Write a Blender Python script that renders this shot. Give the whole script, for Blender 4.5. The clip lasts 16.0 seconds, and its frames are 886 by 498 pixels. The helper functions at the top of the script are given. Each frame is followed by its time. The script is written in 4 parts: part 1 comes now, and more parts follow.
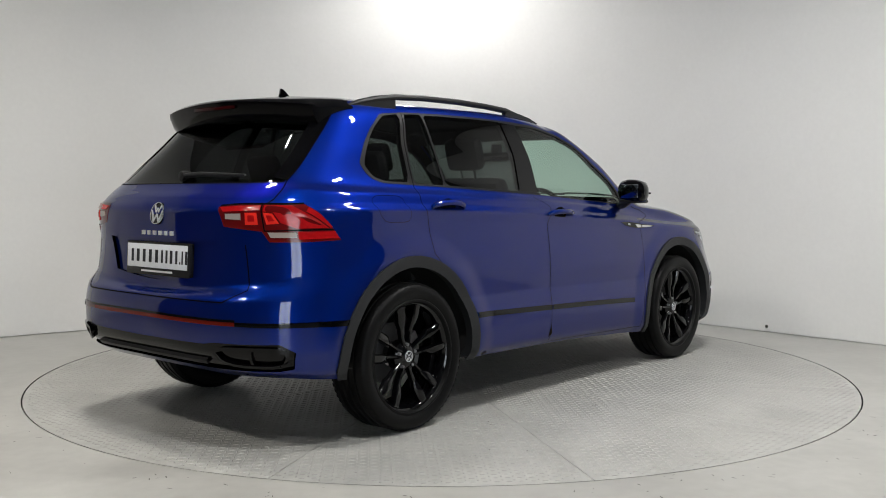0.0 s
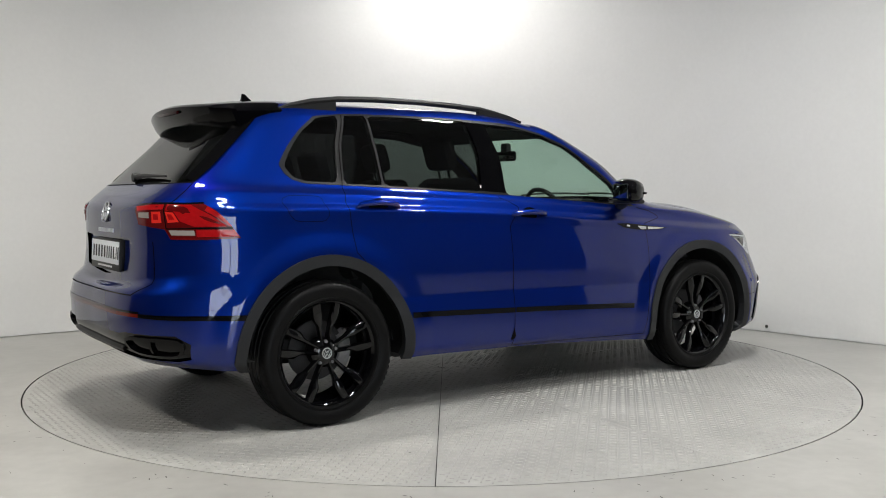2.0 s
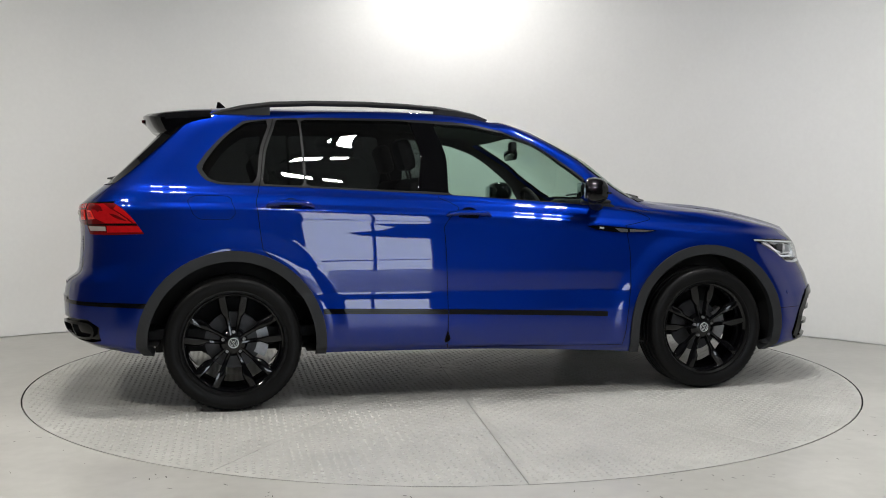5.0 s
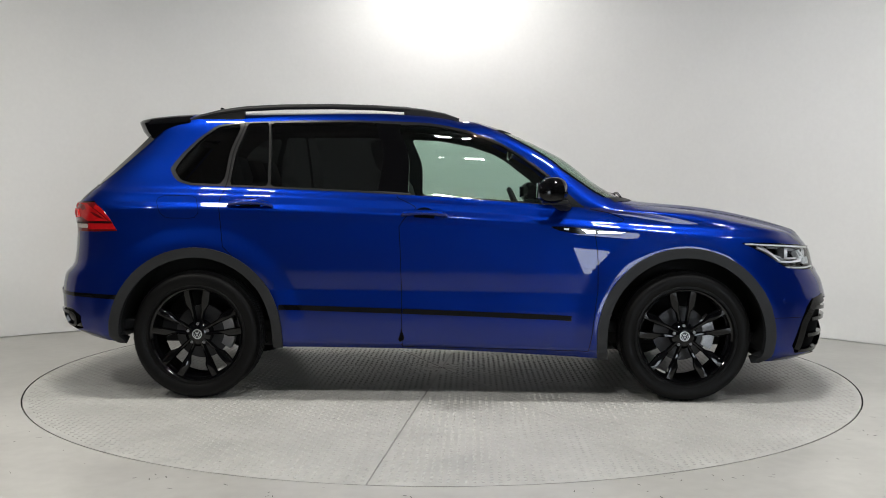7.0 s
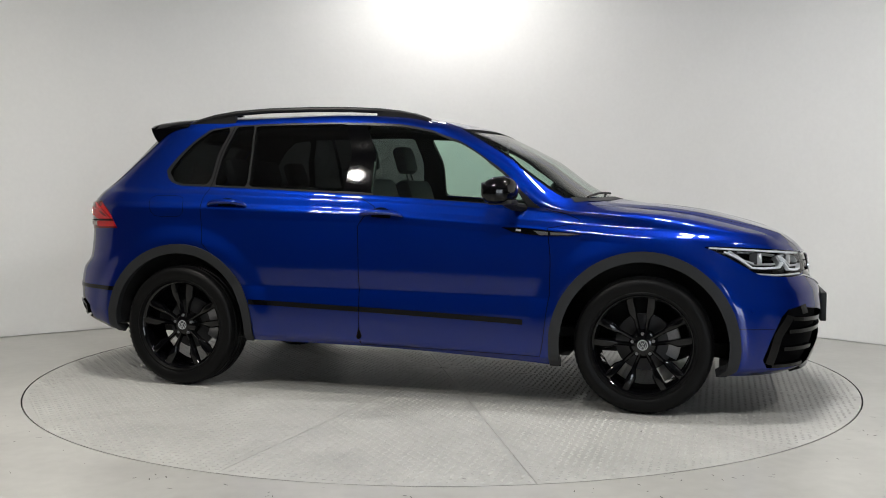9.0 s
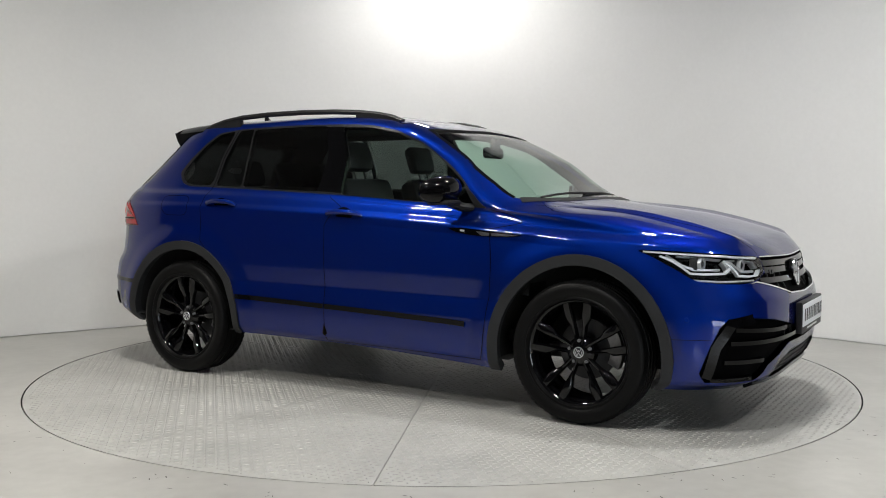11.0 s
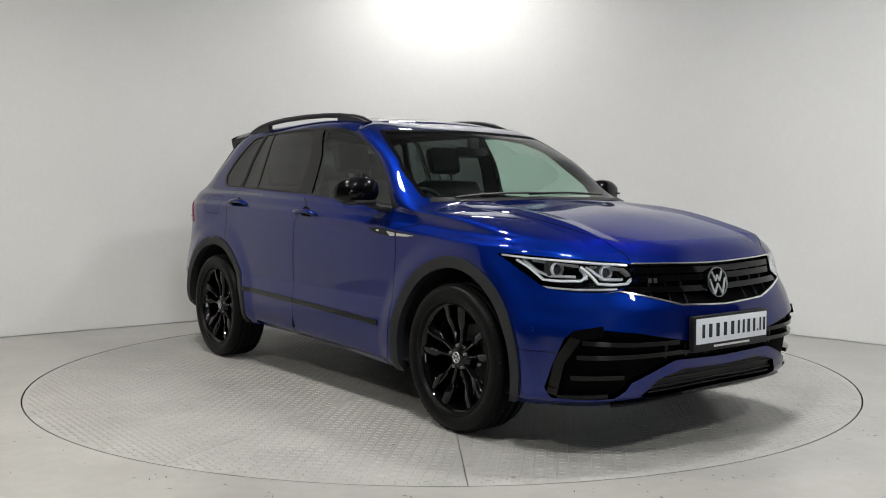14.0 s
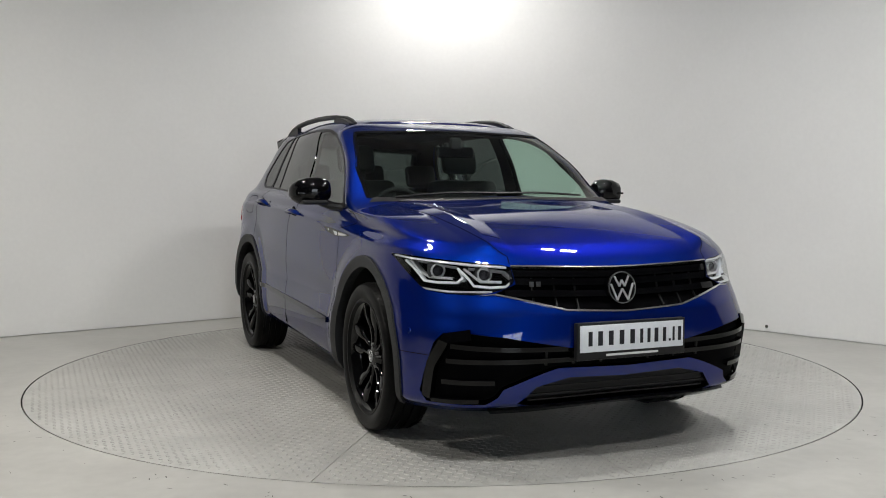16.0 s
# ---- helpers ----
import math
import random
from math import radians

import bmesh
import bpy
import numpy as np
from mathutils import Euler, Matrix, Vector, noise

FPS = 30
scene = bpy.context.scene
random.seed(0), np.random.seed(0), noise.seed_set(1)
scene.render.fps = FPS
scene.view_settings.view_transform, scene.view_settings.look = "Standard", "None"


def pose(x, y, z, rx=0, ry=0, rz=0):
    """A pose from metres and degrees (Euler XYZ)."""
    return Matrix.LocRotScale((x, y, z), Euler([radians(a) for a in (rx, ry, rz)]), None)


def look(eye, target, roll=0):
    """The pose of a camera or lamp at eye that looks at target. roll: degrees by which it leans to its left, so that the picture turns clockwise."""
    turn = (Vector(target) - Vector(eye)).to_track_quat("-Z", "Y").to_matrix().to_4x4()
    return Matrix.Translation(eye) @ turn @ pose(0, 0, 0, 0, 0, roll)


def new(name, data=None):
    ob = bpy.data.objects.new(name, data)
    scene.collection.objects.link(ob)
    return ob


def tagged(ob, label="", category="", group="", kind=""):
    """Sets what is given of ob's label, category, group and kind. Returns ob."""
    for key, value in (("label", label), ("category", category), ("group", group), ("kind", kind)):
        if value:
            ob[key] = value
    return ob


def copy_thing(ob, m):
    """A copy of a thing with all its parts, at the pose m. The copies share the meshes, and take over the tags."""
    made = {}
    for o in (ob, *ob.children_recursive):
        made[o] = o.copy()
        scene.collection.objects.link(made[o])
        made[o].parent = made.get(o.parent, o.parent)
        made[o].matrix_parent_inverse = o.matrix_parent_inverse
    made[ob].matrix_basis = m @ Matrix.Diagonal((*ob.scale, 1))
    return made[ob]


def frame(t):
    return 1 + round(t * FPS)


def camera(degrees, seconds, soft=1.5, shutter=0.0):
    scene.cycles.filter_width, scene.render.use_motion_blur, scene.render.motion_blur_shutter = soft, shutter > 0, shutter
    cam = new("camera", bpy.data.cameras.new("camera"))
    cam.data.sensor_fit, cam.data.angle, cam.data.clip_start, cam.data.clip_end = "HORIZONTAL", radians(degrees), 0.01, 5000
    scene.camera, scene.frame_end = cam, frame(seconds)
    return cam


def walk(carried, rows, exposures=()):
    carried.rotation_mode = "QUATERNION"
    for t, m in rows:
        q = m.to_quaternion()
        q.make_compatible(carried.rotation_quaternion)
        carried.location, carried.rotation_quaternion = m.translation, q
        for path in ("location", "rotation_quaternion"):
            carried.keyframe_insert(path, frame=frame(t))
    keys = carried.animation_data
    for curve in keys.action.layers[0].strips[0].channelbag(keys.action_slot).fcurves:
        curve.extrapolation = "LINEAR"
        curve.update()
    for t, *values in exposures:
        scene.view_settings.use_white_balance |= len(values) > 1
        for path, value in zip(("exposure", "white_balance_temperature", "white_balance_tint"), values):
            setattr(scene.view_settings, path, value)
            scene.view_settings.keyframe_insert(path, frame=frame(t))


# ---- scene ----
cam = camera(50.5, 16.0, soft=1.0)
CAM = pose(0, -6.072, 1.1234, 86.71, 0, -0.053)
walk(cam, [(0, CAM), (16, CAM)], [(0, -0.07), (2, -0.01), (12.5, 0.0), (14.5, -0.10), (16, -0.16)])

# ---- light ----
world = bpy.data.worlds.new("world")
scene.world = world
world.use_nodes = True
world.node_tree.nodes["Background"].inputs[0].default_value = (0.75, 0.85, 1.0, 1)
world.node_tree.nodes["Background"].inputs[1].default_value = 0.25


def area_lamp(name, at, aim, sx, sy, watts, colour):
    data = bpy.data.lights.new(name, "AREA")
    data.shape, data.size, data.size_y, data.energy, data.color = "RECTANGLE", sx, sy, watts, colour
    ob = new(name, data)
    ob.matrix_world = look(at, aim)
    return ob


CEIL = 3.7
# ceiling luminaires: x, y, length along x, length along y, watts
PANELS = [(0.05, 2.42, 0.40, 0.14, 23)]
for lx, ly, watts in ((-1.7, -1.0, 46), (1.7, -1.0, 58), (0.0, -3.4, 48), (-3.2, -3.4, 62), (3.2, -3.4, 46)):
    PANELS += [(lx - 0.15, ly, 0.20, 0.14, watts / 2), (lx + 0.15, ly, 0.20, 0.14, watts / 2)]
for px, py, sx, sy, watts in PANELS:
    area_lamp("ceiling_lamp", (px, py, CEIL - 0.09), (px, py + 0.001, 0), sx, sy, watts * 1.12, (0.995, 0.962, 0.885) if px < -1.0 else (0.985, 0.985, 0.97))
# daylight comes through the glazed shop door behind the camera, from the bright backdrop outside

# ---- materials ----


def material(name, colour, rough=0.5, metal=0.0, grain=0.0, scale=40.0, bump=0.0, coat=0.0, emit=0.0, spec=0.5, stain=0.0, stain_scale=1.2, coords="Object"):
    m = bpy.data.materials.new(name)
    m.use_nodes = True
    nt = m.node_tree
    b = nt.nodes["Principled BSDF"]
    b.inputs["Base Color"].default_value = (*colour, 1)
    b.inputs["Roughness"].default_value = rough
    b.inputs["Metallic"].default_value = metal
    b.inputs["Coat Weight"].default_value = coat
    b.inputs["Coat Roughness"].default_value = 0.012
    b.inputs["Specular IOR Level"].default_value = spec
    if emit:
        b.inputs["Emission Color"].default_value = (*colour, 1)
        b.inputs["Emission Strength"].default_value = emit
    if grain or bump or stain:
        tc = nt.nodes.new("ShaderNodeTexCoord")
        n1 = nt.nodes.new("ShaderNodeTexNoise")
        n1.inputs["Scale"].default_value, n1.inputs["Detail"].default_value = scale, 6
        nt.links.new(tc.outputs[coords], n1.inputs["Vector"])
        n2 = nt.nodes.new("ShaderNodeTexNoise")
        n2.inputs["Scale"].default_value, n2.inputs["Detail"].default_value = stain_scale, 5
        nt.links.new(tc.outputs[coords], n2.inputs["Vector"])
        out = None
        for node, amount in ((n1, grain), (n2, stain)):
            if not amount:
                continue
            mr = nt.nodes.new("ShaderNodeMapRange")
            mr.inputs["From Min"].default_value, mr.inputs["From Max"].default_value = 0.3, 0.7
            mr.inputs["To Min"].default_value, mr.inputs["To Max"].default_value = 1 - amount, 1 + amount
            nt.links.new(node.outputs["Fac"], mr.inputs["Value"])
            mx = nt.nodes.new("ShaderNodeMix")
            mx.data_type, mx.blend_type = "RGBA", "MULTIPLY"
            mx.inputs["Factor"].default_value = 1
            if out is None:
                mx.inputs["A"].default_value = (*colour, 1)
            else:
                nt.links.new(out, mx.inputs["A"])
            nt.links.new(mr.outputs["Result"], mx.inputs["B"])
            out = mx.outputs["Result"]
        if out is not None:
            nt.links.new(out, b.inputs["Base Color"])
        if bump:
            bp = nt.nodes.new("ShaderNodeBump")
            bp.inputs["Strength"].default_value, bp.inputs["Distance"].default_value = bump, 0.002
            nt.links.new(n1.outputs["Fac"], bp.inputs["Height"])
            nt.links.new(bp.outputs["Normal"], b.inputs["Normal"])
    return m


def glass(name, colour, rough=0.0, mix=0.5):
    """Thin tinted pane: clear tint with a mirror coat by Fresnel."""
    m = bpy.data.materials.new(name)
    m.use_nodes = True
    nt = m.node_tree
    nt.nodes.remove(nt.nodes["Principled BSDF"])
    tr, gl, fr, mx = (nt.nodes.new(k) for k in ("ShaderNodeBsdfTransparent", "ShaderNodeBsdfGlossy", "ShaderNodeLayerWeight", "ShaderNodeMixShader"))
    tr.inputs["Color"].default_value = (*colour, 1)
    gl.inputs["Roughness"].default_value = rough
    fr.inputs["Blend"].default_value = 0.5
    pw, ad = nt.nodes.new("ShaderNodeMath"), nt.nodes.new("ShaderNodeMath")
    pw.operation, ad.operation, ad.use_clamp = "POWER", "MULTIPLY_ADD", True
    pw.inputs[1].default_value = 5
    ad.inputs[1].default_value, ad.inputs[2].default_value = 0.9, 0.07
    nt.links.new(fr.outputs["Facing"], pw.inputs[0])
    nt.links.new(pw.outputs[0], ad.inputs[0])
    nt.links.new(ad.outputs[0], mx.inputs[0])
    nt.links.new(tr.outputs[0], mx.inputs[1])
    nt.links.new(gl.outputs[0], mx.inputs[2])
    nt.links.new(mx.outputs[0], nt.nodes["Material Output"].inputs["Surface"])
    return m


def paint_blue():
    """Metallic blue with fine flakes under a clear coat."""
    m = material("blue_paint", (0.0002, 0.0160, 0.188), 0.46, 0.88, coat=1.0, spec=0.2)
    m.node_tree.nodes["Principled BSDF"].inputs["Specular Tint"].default_value = (0.01, 0.02, 0.10, 1)
    nt = m.node_tree
    b = nt.nodes["Principled BSDF"]
    tc = nt.nodes.new("ShaderNodeTexCoord")
    vo = nt.nodes.new("ShaderNodeTexVoronoi")
    vo.inputs["Scale"].default_value = 900
    nt.links.new(tc.outputs["Object"], vo.inputs["Vector"])
    mr = nt.nodes.new("ShaderNodeMapRange")
    mr.inputs["To Min"].default_value, mr.inputs["To Max"].default_value = 0.40, 0.52
    nt.links.new(vo.outputs["Color"], mr.inputs["Value"])
    nt.links.new(mr.outputs["Result"], b.inputs["Roughness"])
    return m


M = dict(
    blue=paint_blue(),
    gloss_black=material("gloss_black", (0.002, 0.002, 0.0025), 0.04, spec=0.28),
    spoiler_black=material("spoiler_black", (0.0015, 0.0015, 0.002), 0.10, spec=0.10),
    rim_black=material("rim_black", (0.002, 0.002, 0.0025), 0.05, spec=0.4),
    satin_black=material("satin_black", (0.009, 0.009, 0.010), 0.45, spec=0.3, grain=0.1, scale=300, bump=0.15),
    cladding=material("cladding", (0.017, 0.018, 0.020), 0.55, spec=0.35, grain=0.12, scale=420, bump=0.25, stain=0.08, stain_scale=5),
    trim=material("trim", (0.010, 0.010, 0.011), 0.38, 0.0, spec=0.2),
    gap=material("gap", (0.0015, 0.0015, 0.002), 0.8, spec=0.05),
    tyre=material("tyre", (0.004, 0.004, 0.0042), 0.45, spec=0.14, grain=0.2, scale=120, bump=0.2),
    chrome=material("chrome", (0.72, 0.73, 0.75), 0.12, 0.9),
    steel=material("steel", (0.055, 0.055, 0.058), 0.5, 0.6, grain=0.1, scale=200),
    silver=material("silver", (0.70, 0.71, 0.73), 0.35, 0.55),
    glass_clear=glass("glass_clear", (0.68, 0.83, 0.755)),
    glass_dark=glass("glass_dark", (0.10, 0.11, 0.11)),
    lens=glass("lens", (0.93, 0.95, 0.96)),
    red=material("red_lens", (0.40, 0.006, 0.008), 0.10, spec=0.4, grain=0.1, scale=60),
    red_bright=material("red_bright", (0.85, 0.03, 0.02), 0.12),
    brake_red=material("brake_red", (0.025, 0.002, 0.0025), 0.2, spec=0.15),
    strip_red=material("strip_red", (0.13, 0.010, 0.005), 0.12, spec=0.3),
    caliper=material("caliper_grey", (0.30, 0.30, 0.31), 0.35, 0.6, grain=0.1, scale=120),
    red_dark=material("red_dark", (0.12, 0.004, 0.005), 0.12, spec=0.4),
    white_lens=material("white_lens", (0.36, 0.31, 0.29), 0.2),
    lamp_white=material("lamp_white", (0.82, 0.84, 0.87), 0.2, emit=0.02),
    interior=material("interior", (0.013, 0.013, 0.014), 0.7, spec=0.2, grain=0.15, scale=80, bump=0.2),
    seat=material("seat", (0.022, 0.023, 0.025), 0.65, grain=0.25, scale=150, bump=0.3),
    plate=material("plate", (0.78, 0.80, 0.84), 0.35, grain=0.03, scale=60),
    bolt=material("bolt_grey", (0.22, 0.22, 0.23), 0.4, 0.5),
    mirror=material("mirror_glass", (0.30, 0.33, 0.36), 0.03, 1.0),
    ink=material("ink", (0.008, 0.008, 0.014), 0.5),
    pale=material("pale", (0.7, 0.7, 0.7), 0.5),
    under=material("under", (0.010, 0.010, 0.010), 0.8),
    wall=material("wall_paint", (0.83, 0.825, 0.81), 0.55, grain=0.012, scale=30, bump=0.05, stain=0.035, stain_scale=0.7),
    floor=material("floor_paint", (0.412, 0.406, 0.380), 0.30, grain=0.05, scale=14, bump=0.06, stain=0.10, stain_scale=1.6),
    table=material("table_paint", (0.398, 0.394, 0.374), 0.40, grain=0.07, scale=18, bump=0.08, stain=0.13, stain_scale=2.2),
    hall=material("hall_wall", (0.20, 0.20, 0.205), 0.7, grain=0.05, scale=6, stain=0.1),
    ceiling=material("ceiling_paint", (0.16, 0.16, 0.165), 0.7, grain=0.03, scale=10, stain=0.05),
    panel=material("lamp_panel", (1.0, 0.95, 0.88), 0.5, emit=60),
    daylight=material("daylight", (0.85, 0.93, 1.0), 0.5, emit=6.5),
    scuff=material("scuff", (0.07, 0.065, 0.06), 0.7, grain=0.2, scale=90),
    screen_frame=material("frame_grey", (0.12, 0.12, 0.13), 0.45, 0.5, grain=0.05),
)

# ---- mesh helpers ----


def part(name, bm, material_, parent=None, label="", smooth=True, normals=None):
    me = bpy.data.meshes.new(name)
    if isinstance(bm, tuple):
        me.from_pydata(bm[0], [], bm[1])
    else:
        bmesh.ops.recalc_face_normals(bm, faces=bm.faces)
        bm.to_mesh(me)
        bm.free()
    me.materials.append(M[material_])
    me.polygons.foreach_set("use_smooth", [smooth] * len(me.polygons))
    if normals is not None:
        me.normals_split_custom_set_from_vertices(normals)
    elif smooth:
        me.set_sharp_from_angle(angle=radians(35))
    ob = new(name, me)
    ob.parent = parent
    if label:
        ob["label"] = label
    return ob


def box(bm, x0, x1, y0, y1, z0, z1, bevel=0.0, m=None):
    r = bmesh.ops.create_cube(bm, size=1)
    vs = r["verts"]
    bmesh.ops.transform(bm, verts=vs, matrix=Matrix.Translation(((x0 + x1) / 2, (y0 + y1) / 2, (z0 + z1) / 2)) @ Matrix.Diagonal((x1 - x0, y1 - y0, z1 - z0, 1)))
    if bevel:
        es = list({e for v in vs for e in v.link_edges})
        r = bmesh.ops.bevel(bm, geom=es, offset=bevel, segments=2, affect="EDGES", profile=0.5)
        vs = list({v for f in r["faces"] for v in f.verts} | {v for v in vs if v.is_valid})
    if m is not None:
        bmesh.ops.transform(bm, verts=vs, matrix=m)
    return vs


def boxed(*a, **k):
    bm = bmesh.new()
    box(bm, *a, **k)
    return bm


def lathe(profile, steps=64, axis="y", arc=360.0):
    """Turns (radius, offset) pairs round the y axis."""
    bm = bmesh.new()
    rows = []
    n = steps if arc >= 360 else steps + 1
    for i in range(n):
        a = radians(arc) * i / steps
        rows.append([bm.verts.new((r * math.cos(a), o, r * math.sin(a))) for r, o in profile])
    for i in range(steps):
        a, b = rows[i], rows[(i + 1) % n]
        for k in range(len(profile) - 1):
            bm.faces.new((a[k], a[k + 1], b[k + 1], b[k]))
    return bm


def sweep(path, radius, sides=8, flat=1.0, closed=False, up=(0, 0, 1), taper=None):
    """A tube along path; flat scales it along up."""
    bm = bmesh.new()
    P = [Vector(p) for p in path]
    n = len(P)
    rings = []
    for i, p in enumerate(P):
        t = (P[(i + 1) % n] - P[i - 1]) if closed else (P[min(i + 1, n - 1)] - P[max(i - 1, 0)])
        t.normalize()
        s = t.cross(Vector(up))
        s.normalize()
        w = s.cross(t)
        r = radius * (taper[i] if taper else 1)
        rings.append([bm.verts.new(p + s * (r * math.cos(6.28319 * k / sides)) + w * (r * flat * math.sin(6.28319 * k / sides))) for k in range(sides)])
    for i in range(n if closed else n - 1):
        a, b = rings[i], rings[(i + 1) % n]
        for k in range(sides):
            bm.faces.new((a[k], a[(k + 1) % sides], b[(k + 1) % sides], b[k]))
    if not closed:
        bm.faces.new(rings[0])
        bm.faces.new(rings[-1])
    return bm


def prism(outline, d0, d1, to3):
    """A plate from a 2D outline between depths d0 and d1; to3 maps (a, b, d) to space."""
    bm = bmesh.new()
    lo = [bm.verts.new(to3(a, b, d0)) for a, b in outline]
    hi = [bm.verts.new(to3(a, b, d1)) for a, b in outline]
    n = len(lo)
    bm.faces.new(lo)
    bm.faces.new(hi[::-1])
    for i in range(n):
        bm.faces.new((lo[i], lo[(i + 1) % n], hi[(i + 1) % n], hi[i]))
    return bm

# ---- the studio ----


def cyclorama():
    """Two straight white walls joined by a wide round corner behind the turntable, swept up."""
    left, right, corner = Vector((-6.6, -1.03)), Vector((5.6, -1.65)), Vector((0.353, 4.165))
    pts = [left.copy()]
    reach = 2.9
    a = corner + (left - corner).normalized() * reach
    b = corner + (right - corner).normalized() * reach
    for i in range(33):
        t = i / 32
        pts.append(a * (1 - t) ** 2 + corner * 2 * t * (1 - t) + b * t * t)
    pts.append(right.copy())
    return pts


def build_room():
    pts = cyclorama()
    bm = bmesh.new()
    n = len(pts)
    inner = [[bm.verts.new((p.x, p.y, z)) for p in pts] for z in (0.0, CEIL)]
    outs = []
    for i, p in enumerate(pts):
        t = (pts[min(i + 1, n - 1)] - pts[max(i - 1, 0)]).normalized()
        outs.append(p + Vector((-t.y, t.x)) * 0.15)
    outer = [[bm.verts.new((p.x, p.y, z)) for p in outs] for z in (0.0, CEIL)]
    for i in range(n - 1):
        bm.faces.new((inner[0][i], inner[0][i + 1], inner[1][i + 1], inner[1][i]))
        bm.faces.new((outer[0][i], outer[1][i], outer[1][i + 1], outer[0][i + 1]))
        bm.faces.new((inner[1][i], inner[1][i + 1], outer[1][i + 1], outer[1][i]))
    for i in (0, n - 1):
        bm.faces.new((inner[0][i], inner[1][i], outer[1][i], outer[0][i]))
    tagged(part("wall_backdrop", bm, "wall"), "white painted curved studio wall behind the turntable", "wall", kind="structure")
    # thin dark joint where the wall meets the floor
    bm = bmesh.new()
    rows = []
    for i, p in enumerate(pts):
        t = (pts[min(i + 1, n - 1)] - pts[max(i - 1, 0)]).normalized()
        q = p - Vector((-t.y, t.x)) * 0.006
        rows.append((bm.verts.new((p.x, p.y, 0.004)), bm.verts.new((q.x, q.y, 0.004))))
    for a, b in zip(rows, rows[1:]):
        bm.faces.new((a[0], b[0], b[1], a[1]))
    tagged(part("wall_joint", bm, "under", smooth=False), "dark sealant joint at the foot of the wall", "trim", kind="structure")

    # floor with a round pit for the turntable
    bm = bmesh.new()
    ring = [bm.verts.new((2.5085 * math.cos(a), 2.5085 * math.sin(a), 0)) for a in (i * math.tau / 128 for i in range(128))]
    far = [bm.verts.new((14 * math.cos(a), 14 * math.sin(a) - 3, 0)) for a in (i * math.tau / 128 for i in range(128))]
    for i in range(128):
        j = (i + 1) % 128
        bm.faces.new((ring[i], ring[j], far[j], far[i]))
    pit = lathe([(2.5086, 0.0), (2.5086, 0.12), (0.0, 0.12)], 128)
    bmesh.ops.rotate(pit, verts=pit.verts, matrix=Matrix.Rotation(radians(-90), 3, "X"))
    tagged(part("turntable_pit", pit, "under", smooth=False), "dark pit and slit round the turntable", "pit", kind="structure")
    tagged(part("floor", bm, "floor", smooth=False), "pale grey painted studio floor, slightly scuffed", "floor", kind="structure")
    # unseen ceiling, coloured dark grey so the car reflects it darkly
    tagged(part("ceiling", boxed(-10.2, 10.2, -11.2, 6.2, CEIL, CEIL + 0.15), "ceiling", smooth=False), "plain dark grey ceiling with lamp panels", "ceiling", kind="structure")
    for name, b in (("wall_west", (-10.2, -10, -11, 6)), ("wall_east", (10, 10.2, -11, 6)), ("wall_north", (-10, 10, 6, 6.2))):
        tagged(part(name, boxed(*b, 0, CEIL), "hall", smooth=False), "grey plastered hall wall", "wall", kind="structure")
    # wall behind the camera with a wide glazed shop door
    bm = bmesh.new()
    for b in ((-10.2, 1.9, 0, CEIL), (4.7, 10.2, 0, CEIL), (1.9, 4.7, 2.7, CEIL)):
        box(bm, b[0], b[1], -11.2, -11.0, b[2], b[3])
    tagged(part("wall_south", bm, "hall", smooth=False), "grey hall wall with a wide shop door", "wall", kind="structure")
    win = tagged(new("door_1"), "wide glazed shop door with slim grey mullions", "door", kind="structure")
    for i in range(3):
        x = 1.9 + i * 1.37
        part("mullion", boxed(x, x + 0.06, -11.13, -11.05, 0.0, 2.7), "screen_frame", win, smooth=False)
    for z in (0.0, 1.05, 2.64):
        part("rail", boxed(1.96, 4.64, -11.12, -11.06, z, z + 0.06), "screen_frame", win, smooth=False)
    tagged(part("backdrop", boxed(-1, 10, -12.6, -12.5, -0.1, 4), "daylight", smooth=False), "bright overcast daylight outside", "sky", kind="structure")
    for px, py, sx, sy, watts in PANELS:
        lamp = tagged(new("ceiling_light"), "square-edged white ceiling light panel", "lamp", "ceiling lights")
        lamp.location = (px, py, CEIL - 0.04)
        bm = bmesh.new()
        for b in ((-sx / 2 - .03, -sx / 2, -sy / 2 - .03, sy / 2 + .03), (sx / 2, sx / 2 + .03, -sy / 2 - .03, sy / 2 + .03),
                  (-sx / 2, sx / 2, -sy / 2 - .03, -sy / 2), (-sx / 2, sx / 2, sy / 2, sy / 2 + .03)):
            box(bm, *b, -0.04, 0.04)
        part("frame", bm, "screen_frame", lamp, smooth=False)
        part("diffuser", boxed(-sx / 2, sx / 2, -sy / 2, sy / 2, 0.0, 0.03), "panel", lamp, smooth=False)


R_TABLE = 2.500


